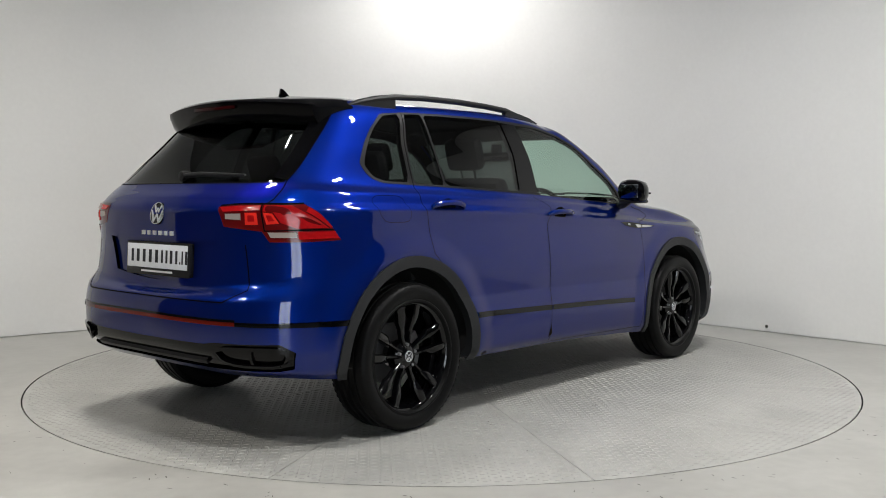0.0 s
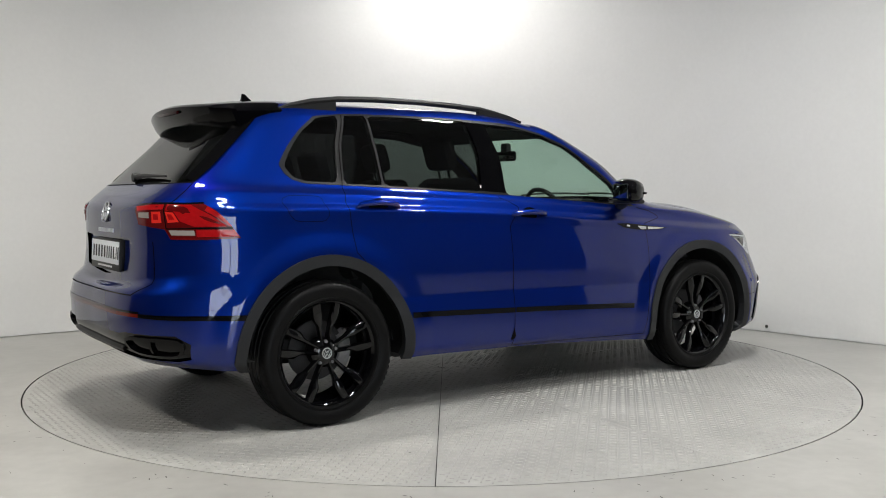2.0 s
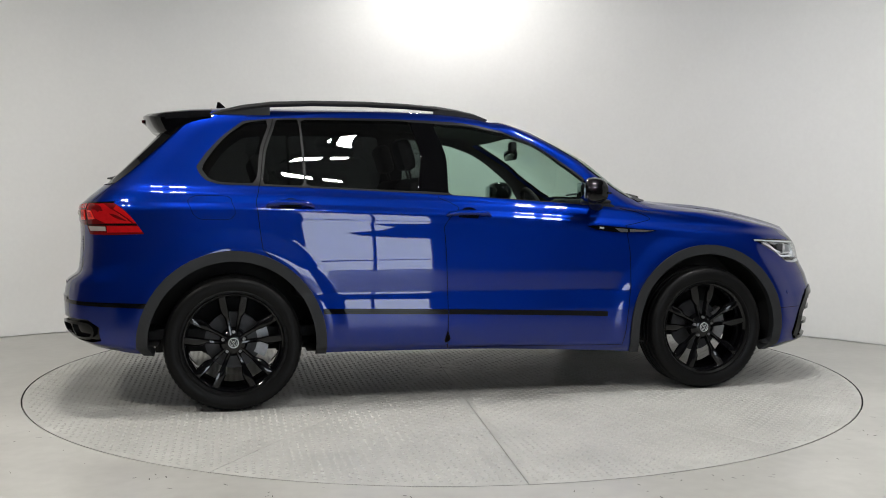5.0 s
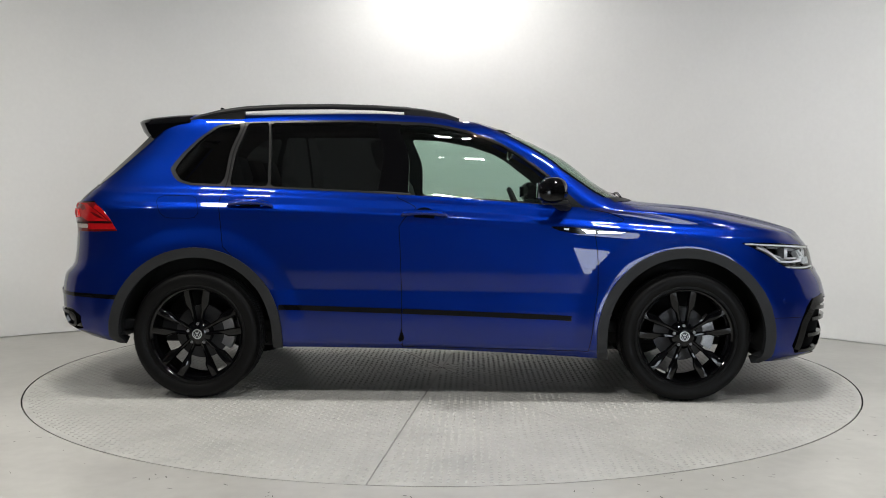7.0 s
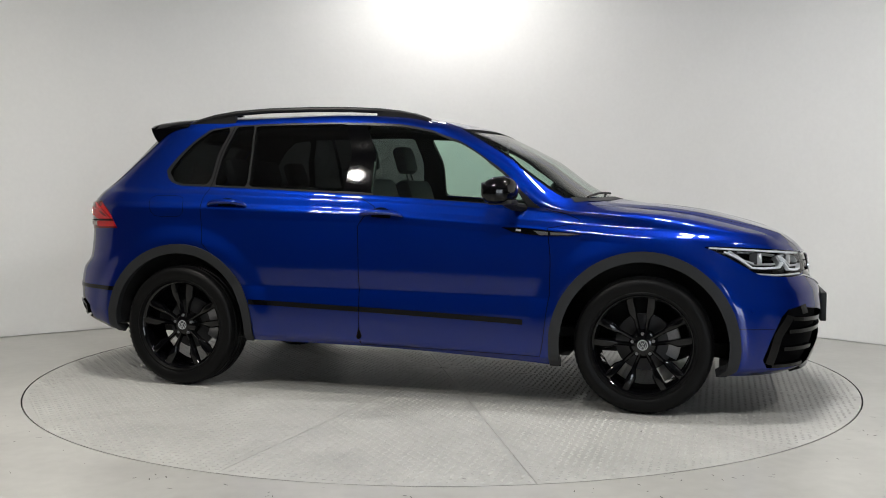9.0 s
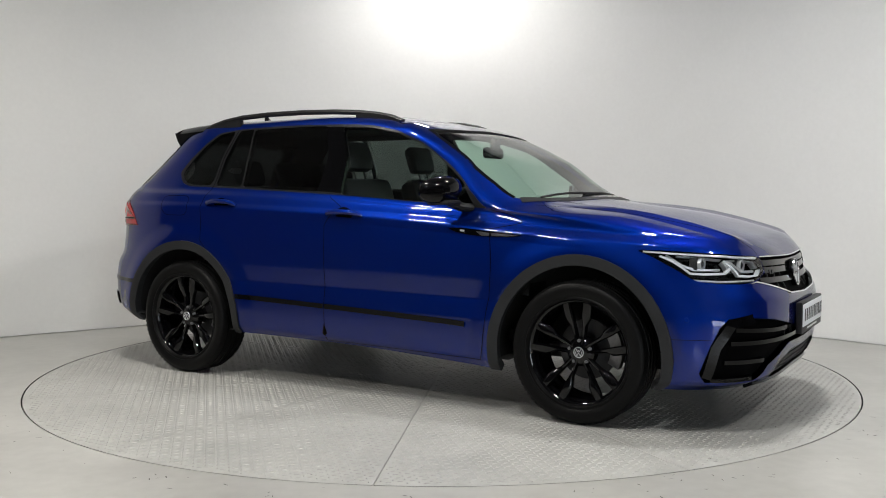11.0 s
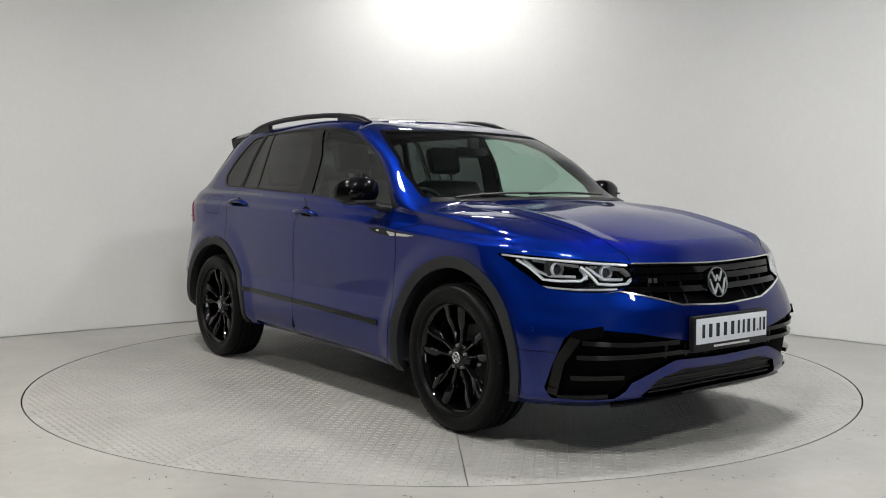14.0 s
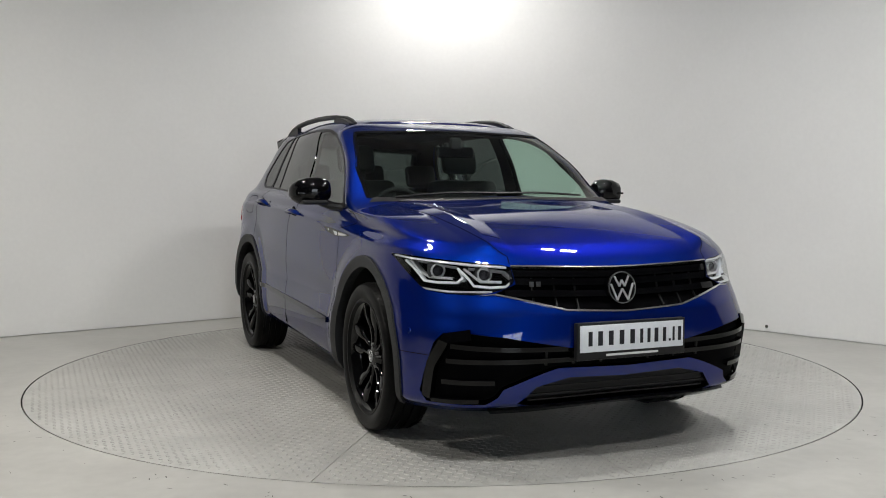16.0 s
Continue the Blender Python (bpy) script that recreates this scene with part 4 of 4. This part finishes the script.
def build_headlamp(s):
    sd = "left" if s > 0 else "right"
    lamp = shell("headlamp", ["headlamp"], "gloss_black", car, -0.075, -0.075, sd, "clear-covered headlamp with white light guides")
    cover = shell("lens_cover", ["headlamp"], "lens", lamp, 0.0, sides=sd)
    cover.visible_shadow = False
    ribbon("light_guide", [(4.52, .645), (4.66, .640), (4.90, .648), (5.11, .628)], 0.008, -0.006, "lamp_white", lamp, sd, 0.01)
    ribbon("light_guide", [(4.60, .615), (4.66, .570), (4.735, .484), (4.80, .482), (4.903, .490), (4.932, .525)], 0.010, -0.018, "lamp_white", lamp, sd, 0.02)
    ribbon("light_guide", [(4.905, .600), (4.935, .545), (4.975, .478), (5.04, .472), (5.106, .478), (5.135, .510)], 0.010, -0.018, "lamp_white", lamp, sd, 0.02)
    ribbon("bezel", [(4.63, .628), (4.70, .54), (4.76, .51), (4.88, .515)], 0.010, -0.026, "silver", lamp, sd, 0.03)
    ribbon("bezel", [(4.93, .61), (4.97, .54), (5.0, .505), (5.09, .505)], 0.010, -0.026, "silver", lamp, sd, 0.03)
    ribbon("bezel", [(4.68, .625), (4.82, .628), (4.90, .622)], 0.006, -0.03, "silver", lamp, sd, 0.02)
    ribbon("bezel", [(4.95, .622), (5.05, .618), (5.10, .600)], 0.006, -0.03, "silver", lamp, sd, 0.02)
    ribbon("bezel", [(4.905, .60), (4.93, .50)], 0.012, -0.03, "silver", lamp, sd, 0.03)
    ribbon("bezel", [(5.10, .60), (5.13, .53)], 0.010, -0.03, "silver", lamp, sd, 0.03)
    ribbon("bezel", [(4.74, .444), (4.86, .442), (5.05, .448)], 0.008, -0.004, "silver", lamp, sd, 0.02)
    for u, v in ((4.80, .565), (5.02, .560)):
        p, n = on_skin(u, v, -0.035, s)
        aim = Vector((1, 0.12 * s, 0)).normalized()
        m = Matrix.Translation(p) @ aim.to_track_quat("Y", "Z").to_matrix().to_4x4()
        bm = lathe([(0.030, -0.03), (0.031, 0.004), (0.027, 0.006), (0.025, 0.0), (0.025, -0.03)], 28)
        bmesh.ops.transform(bm, verts=bm.verts, matrix=m)
        ringp = part("projector_ring", bm, "silver", lamp)
        bm = lathe([(0.0, 0.006), (0.010, 0.004), (0.019, -0.003), (0.025, -0.014)], 28)
        bmesh.ops.transform(bm, verts=bm.verts, matrix=m)
        part("projector", bm, "ink", lamp)
        box_ = boxed(-0.036, 0.036, -0.05, -0.012, -0.028, 0.030, 0.004, m)
        part("reflector_box", box_, "steel", lamp)


def build_tail_lamp(s):
    sd = "left" if s > 0 else "right"
    lamp = shell("tail_lamp", ["tail_lamp"], "red_dark", car, 0.003, 0.02, sd, "red tail lamp cluster with stepped light bars")
    def seg(name, uv, mat, lift=0.006):
        patch(name, uv, lift, mat, lamp, s, 0.004)
    seg("red_panel", [(.47, .732), (.682, .748), (.686, .712), (.50, .705)], "red")
    seg("red_panel", [(.70, .750), (.825, .752), (.875, .705), (.985, .628), (.84, .628), (.775, .650), (.745, .700), (.70, .705)], "red")
    seg("red_panel", [(.905, .742), (.942, .700), (1.005, .630), (.995, .628), (.89, .704)], "red")
    seg("light_bar", [(.618, .698), (.672, .698), (.676, .645), (.618, .645)], "red_bright", 0.008)
    seg("light_bar", [(.702, .698), (.742, .692), (.768, .648), (.714, .645)], "red_bright", 0.008)
    seg("light_core", [(.632, .684), (.660, .684), (.662, .658), (.632, .658)], "red", 0.010)
    seg("light_core", [(.714, .684), (.735, .682), (.750, .658), (.724, .657)], "red", 0.010)
    seg("reversing_lamp", [(.716, .617), (.836, .614), (.838, .595), (.728, .598)], "white_lens", 0.008)
    seg("red_panel", [(.845, .617), (1.015, .614), (1.036, .586), (.845, .588)], "red")
    seg("fog_lens", [(.513, .694), (.594, .694), (.594, .665), (.513, .670)], "white_lens", 0.007)
    ribbon("lamp_gap", [(.689, .760), (.695, .700), (.703, .620)], 0.006, 0.0075, "gap", lamp, sd)
    ribbon("lamp_gap", [(.703, .622), (.90, .622), (1.01, .621)], 0.006, 0.0085, "gap", lamp, sd)
    ribbon("lamp_brow", [(.46, .744), (.58, .760), (.80, .765), (.885, .776)], 0.012, 0.002, "gloss_black", lamp, sd, 0.01)


for s in (1, -1):
    build_headlamp(s)
    build_tail_lamp(s)

# ---- outer fittings ----


def build_spoiler():
    bm = bmesh.new()
    rows = []
    n = 26
    for i in range(n + 1):
        y = -0.575 + 1.15 * i / n
        a = abs(y) / 0.575
        xt = -1.835 + 0.10 * a ** 2 + 0.03 * max(0, a - 0.86) / 0.14
        zt = 1.585 - 0.034 * a ** 2
        zr = 1.620 - 0.045 * a ** 2
        e = 0.035 * max(0, a - 0.9) / 0.1
        prof = [(-1.44, zr + 0.004 - e), (-1.56, zr - 0.002 - e), (-1.68, zt + 0.014 - e), (xt + 0.02, zt - e * 0.3), (xt, zt - 0.012), (xt + 0.002, zt - 0.026), (xt + 0.022, zt - 0.070), (xt + 0.048, zt - 0.102), (xt + 0.11, zt - 0.110), (xt + 0.17, zt - 0.085)]
        rows.append([bm.verts.new((x, y, z)) for x, z in prof])
    for a, b in zip(rows, rows[1:]):
        for k in range(len(a) - 1):
            bm.faces.new((a[k], a[k + 1], b[k + 1], b[k]))
    for r in (rows[0], rows[-1]):
        bm.faces.new(r)
    sp = part("spoiler", bm, "spoiler_black", car, "gloss black roof spoiler")
    part("brake_light", boxed(-1.836, -1.822, -0.16, 0.16, 1.536, 1.552, 0.004), "brake_red", sp)


def build_rail(s):
    y = s * 0.545
    top = [(-1.46, 1.555), (-1.38, 1.580), (-1.27, 1.604), (-1.12, 1.624), (-0.9, 1.634), (-0.62, 1.635), (-0.38, 1.628), (-0.20, 1.617), (-0.08, 1.603), (0.02, 1.585), (0.105, 1.560)]
    bm = sweep([(x, y * (1 - 0.05 * (x > -0.2)), z - 0.004) for x, z in top], 0.021, 10, 0.75, up=(0, 0, 1), taper=[.5, .85] + [1] * 7 + [.85, .5])
    rail = part("roof_rail", bm, "satin_black", car, "satin black raised roof rail")
    for foot in ([(-1.46, 1.54), (-1.38, 1.578), (-1.27, 1.602), (-1.13, 1.620), (-1.13, 1.54)], [(-0.21, 1.55), (-0.21, 1.615), (-0.08, 1.601), (0.02, 1.583), (0.105, 1.556), (0.08, 1.53)]):
        part("rail_foot", prism(foot, -0.014, 0.014, lambda a, b, d, y=y: (a, y + d, b)), "satin_black", rail, smooth=False)


def build_mirror(s):
    """Rounded wedge housing with a lower shell, stalk, turn lamp and glass."""
    rows, bm = [], bmesh.new()
    sects = [(0.842, .625, 1.148, .050, .046), (0.865, .620, 1.148, .072, .066), (0.91, .612, 1.148, .082, .074), (0.965, .604, 1.146, .082, .072), (1.01, .594, 1.142, .074, .062), (1.035, .575, 1.140, .050, .042), (1.047, .565, 1.138, .022, .020)]
    for y, x, z, rx, rz in sects:
        r = []
        for k in range(20):
            a = math.tau * k / 20
            c, sn = math.cos(a), math.sin(a)
            px = x + rx * (abs(c) ** 0.75) * (1 if c > 0 else -0.85)
            r.append(bm.verts.new((px if c else x, s * y, z + rz * (abs(sn) ** 0.8) * (1 if sn > 0 else -1))))
        rows.append(r)
    for a, b in zip(rows, rows[1:]):
        for k in range(20):
            bm.faces.new((a[k], a[(k + 1) % 20], b[(k + 1) % 20], b[k]))
    bm.faces.new(rows[0])
    bm.faces.new(rows[-1])
    mir = part("wing_mirror", bm, "gloss_black", car, "gloss black wing mirror")
    part("mirror_base", boxed(.555, .690, min(s * 0.86, s * 1.0), max(s * 0.86, s * 1.0), 1.072, 1.098, 0.012), "satin_black", mir)
    part("stalk", sweep([(.70, s * 0.77, 1.055), (.665, s * 0.83, 1.062), (.63, s * 0.88, 1.085), (.62, s * 0.90, 1.10)], 0.034, 10, 0.7), "satin_black", mir)
    part("turn_lamp", boxed(.662, .682, min(s * 0.90, s * 1.02), max(s * 0.90, s * 1.02), 1.128, 1.140, 0.003), "gloss_black", mir)
    part("mirror_glass", boxed(.526, .537, min(s * 0.895, s * 1.012), max(s * 0.895, s * 1.012), 1.105, 1.188, 0.004), "mirror", mir)


def build_handle(s, x, z, door):
    u, v = locate([(x, z)], "side", 0.9, 4.6, 0, .9)[0]
    p, n = on_skin(u, v, 0.0, s)
    # flat black disc painting the shade of the dish, then the grip over it
    bm = bmesh.new()
    k = 28
    outer = []
    for ring_r, depth in ((1.0, 0.0015), (0.75, 0.0008), (0.4, 0.0004)):
        outer.append([bm.verts.new(p + Vector((0.058 * ring_r * math.cos(math.tau * i / k), 0, 0.043 * ring_r * math.sin(math.tau * i / k))) + n * 0.003) for i in range(k)])
    for a, b in zip(outer, outer[1:]):
        for i in range(k):
            bm.faces.new((a[i], a[(i + 1) % k], b[(i + 1) % k], b[i]))
    bm.faces.new(outer[-1])
    dish = part("dish_shade", bm, "gap", door)
    path = [p + Vector((dx, 0, dz)) + n * lift for dx, dz, lift in ((-.120, .000, .002), (-.105, .001, .018), (-.06, .002, .028), (0, .002, .031), (.06, .001, .028), (.10, -.002, .018), (.122, -.004, .002))]
    part("door_handle", sweep(path, 0.019, 12, 0.8, taper=[.6, .95, 1, 1, 1, .95, .5]), "blue", door)


def build_plate(x, z, s_end, w=0.52, h=0.112, tilt=0.0):
    """Dealer plate in a black holder; its writing stays plain bars."""
    hold = part("plate_holder", boxed(-0.030, 0.0, -w / 2 - 0.012, w / 2 + 0.012, -h / 2 - 0.034, h / 2 + 0.010, 0.004), "satin_black", car, "black plate holder with a pale dealer plate")
    hold.matrix_basis = pose(x, 0, z, 0, tilt, 0 if s_end > 0 else 180)
    pl = part("plate", boxed(0.0, 0.004, -w / 2, w / 2, -h / 2, h / 2, 0.002), "plate", hold, "pale reflective plate")
    y = -w / 2 + 0.030
    for wd, gap in ((.036, .009), (.043, .009), (.043, .010), (.043, .010), (.043, .010), (.028, .009), (.028, .006), (.036, .009), (.030, .008), (.009, .010), (.010, .011), (.030, 0)):
        tall = 0.010 if wd == .009 else 0.060
        z0, z1 = -0.030, -0.030 + tall
        bars = [(y, y + wd, z0, z1)] if wd < .012 else [(y + wd * 0.24, y + wd * 0.76, z0, z1)]
        for b in bars:
            part("text_bar", boxed(0.004, 0.0055, b[0], b[1], b[2], b[3]), "ink", hold, smooth=False)
        y += wd + gap
    part("text_bar", boxed(0.0, 0.0015, -0.13, 0.13, -h / 2 - 0.020, -h / 2 - 0.011), "pale", hold, smooth=False)


def build_emblem(x, z, s_end, r, tilt=0.0):
    bm = lathe([(0.0, 0.002), (r * 0.98, 0.002), (r, -0.018)], 40)
    em = part("emblem", bm, "gloss_black", car, "chrome ring emblem with plain bars")
    em.matrix_basis = pose(x, 0, z, 0, 0, -90 if s_end > 0 else 90) @ pose(0, 0, 0, tilt, 0, 0)
    part("emblem_ring", lathe([(r * 0.90, 0.002), (r * 0.92, 0.008), (r * 0.98, 0.008), (r, 0.002)], 40), "chrome", em)
    roundel(em, r * 0.93, 0.002, 0.007)


def build_wipers():
    for a, b in (((1.02, -0.60, 1.112), (1.075, -0.02, 1.133)), ((1.06, -0.12, 1.128), (0.99, 0.52, 1.122))):
        a, b = Vector(a), Vector(b)
        w = part("wiper", sweep([a.lerp(b, t) + Vector((0, 0, 0.012 * math.sin(3.14 * t))) for t in (0, .25, .5, .75, 1)], 0.008, 6, 0.8), "satin_black", car)
    rest = []
    for y, z in ((0.02, 1.203), (0.10, 1.212), (0.25, 1.208), (0.45, 1.203)):
        u, v = locate([(y, z)], "end", 0.0, 0.9, 0.9, 1.3)[0]
        p = on_skin(u, v, 0.014, -1)[0]
        rest.append(p)
    rest[0].y = 0.02
    w = part("rear_wiper", sweep(rest, 0.012, 8, 0.8, taper=[1.4, 1.2, .9, .5]), "satin_black", car, "black rear wiper at rest")
    bm = lathe([(0.0, 0.02), (0.022, 0.016), (0.026, 0.0), (0.026, -0.02)], 20)
    bmesh.ops.transform(bm, verts=bm.verts, matrix=pose(*rest[0], 0, 0, 90))
    part("pivot", bm, "satin_black", w)


def build_antenna():
    prof = [(-1.28, 1.620), (-1.36, 1.638), (-1.40, 1.676), (-1.415, 1.678), (-1.42, 1.65), (-1.43, 1.615)]
    bm = prism(prof, -0.012, 0.012, lambda a, b, d: (a, d * (1.0 if b < 1.65 else 0.45), b))
    part("antenna", bm, "gloss_black", car, "black shark-fin antenna")


build_spoiler()
for s in (1, -1):
    build_rail(s)
    build_mirror(s)
doors = {}
for ob in car.children:
    if ob.name.startswith(("front_door", "rear_door")):
        doors[(ob.name.split(".")[0], 1 if ob.data.vertices[0].co.y > 0 else -1)] = ob
for s in (1, -1):
    build_handle(s, -0.080, 1.012, doors[("front_door", s)])
    build_handle(s, -1.040, 1.062, doors[("rear_door", s)])
build_plate(2.272, 0.530, 1, w=0.515)
build_plate(-2.160, 0.838, -1, w=0.50, tilt=-3)
build_emblem(2.186, 0.728, 1, 0.070, 8)
build_emblem(-2.150, 1.038, -1, 0.053, 14)
build_wipers()
build_antenna()
# model lettering on the tailgate as plain bars
for i in range(6):
    y = 0.118 - i * 0.047
    part("name_bar", boxed(-2.158, -2.148, y - 0.011, y + 0.013, 0.937, 0.957, 0.001), "silver", car, smooth=False)
# flank trim: black blade with a chrome front half
for s in (1, -1):
    sd = "left" if s > 0 else "right"
    blade = patch("flank_blade", locate([(.600, .952), (.690, .952), (.780, .944), (.905, .931), (1.035, .921), (.965, .911), (.800, .911), (.720, .919), (.655, .930)], "side", 0.9, 4.66, .5, .95), 0.006, "gloss_black", car, s, 0.01)
    patch("flank_chrome", locate([(.770, .937), (.848, .930), (.848, .914), (.805, .914)], "side", 0.9, 4.66, .5, .95), 0.008, "chrome", blade, s, 0.003)
    patch("flank_chrome", locate([(.862, .929), (.940, .925), (1.015, .919), (.955, .914), (.862, .914)], "side", 0.9, 4.66, .5, .95), 0.008, "chrome", blade, s, 0.003)
    mark = locate([(.678, .940), (.705, .937)], "side", 0.9, 4.66, .5, .95)
    ribbon("badge_mark", mark, 0.010, 0.008, "silver", car, sd, 0.003)
    # dark wedge painted for the shade at the rear door's lower edge
    wedge = locate([(-.204, .395), (-.188, .345), (-.203, .302), (-.222, .335)], "side", 0.9, 4.6, 0, .9)
    patch("sill_shade", wedge, 0.0022, "gap", car, s)
for u in (5.20, 5.23):
    ribbon("badge_mark", [(u, .49), (u + .02, .49)], 0.020, -0.004, "steel", car, "right", 0.004)

# ---- cabin ----


def build_cabin():
    part("cabin_floor", boxed(-1.95, 1.0, -0.72, 0.72, 0.36, 0.42, 0.01), "interior", car, smooth=False)
    def seat(x, y, w):
        st = part("front_seat", boxed(x - 0.26, x + 0.26, y - w, y + w, 0.55, 0.72, 0.05), "seat", car, "dark cloth front seat")
        m = pose(x - 0.24, y, 0.68, 0, -16, 0)
        part("seat_back", boxed(-0.07, 0.07, -w, w, 0.0, 0.56, 0.055, m), "seat", st)
        part("headrest", boxed(-0.045, 0.045, -0.125, 0.125, 0.61, 0.80, 0.04, m), "seat", st)
        for d in (-0.05, 0.05):
            part("headrest_post", sweep([m @ Vector((0, d, 0.54)), m @ Vector((0, d, 0.64))], 0.007, 8, up=(0, 1, 0)), "steel", st)
    for y in (-0.37, 0.37):
        seat(0.08, y, 0.25)
    bench = part("rear_bench", boxed(-1.02, -0.5, -0.62, 0.62, 0.55, 0.72, 0.05), "seat", car, "dark cloth rear bench")
    m = pose(-1.0, 0, 0.68, 0, -18, 0)
    part("bench_back", boxed(-0.07, 0.07, -0.62, 0.62, 0.0, 0.52, 0.055, m), "seat", bench)
    for y in (-0.42, 0.0, 0.42):
        part("headrest", boxed(-0.04, 0.04, y - 0.12, y + 0.12, 0.53, 0.70, 0.035, m), "seat", bench)
    dash = part("dashboard", prism([(0.62, 0.62), (0.60, 0.90), (0.66, 1.03), (0.78, 1.075), (0.95, 1.07), (1.03, 1.05), (1.0, 0.6)], -0.70, 0.70, lambda a, b, d: (a, d, b)), "interior", car, "soft black dashboard", smooth=False)
    part("instrument_hood", boxed(0.60, 0.78, -0.50, -0.22, 1.03, 1.10, 0.03), "interior", dash)
    part("centre_screen", boxed(0.592, 0.61, -0.12, 0.12, 0.90, 1.02, 0.008), "gloss_black", dash)
    # right-hand steering wheel
    bm = lathe([(0.172 + 0.014 * math.cos(math.tau * k / 10), 0.014 * math.sin(math.tau * k / 10)) for k in range(11)], 48)
    m = pose(0.47, -0.36, 1.00, 0, 0, 90) @ pose(0, 0, 0, -24, 0, 0)
    bmesh.ops.transform(bm, verts=bm.verts, matrix=m)
    sw = part("steering_wheel", bm, "interior", car, "black three-spoke steering wheel")
    part("wheel_boss", boxed(-0.075, 0.075, -0.03, 0.02, -0.06, 0.05, 0.02, m), "interior", sw)
    for b in ((-0.165, -0.06, -0.012, 0.016), (0.06, 0.165, -0.012, 0.016)):
        part("wheel_spoke", boxed(b[0], b[1], -0.008, 0.008, b[2], b[3], 0.004, m), "interior", sw)
    part("inside_mirror", boxed(0.40, 0.43, -0.12, 0.12, 1.345, 1.410, 0.018), "gloss_black", car)
    part("mirror_mount", boxed(0.405, 0.45, -0.035, 0.035, 1.395, 1.465, 0.015), "interior", car)


build_cabin()


def motions():
    turn = [(0.0, 48.92), (1.5, 38.0), (3.5, 23.6), (7.0, -1.8), (9.0, -16.5), (12.5, -42.0), (14.5, -56.25), (16.0, -66.9)]
    for thing, off in ((car, CAR_OFF), (turntable, (0, 0, 0))):
        walk(thing, [(t, pose(0, 0, 0, 0, 0, a) @ Matrix.Translation(off)) for t, a in turn])


motions()
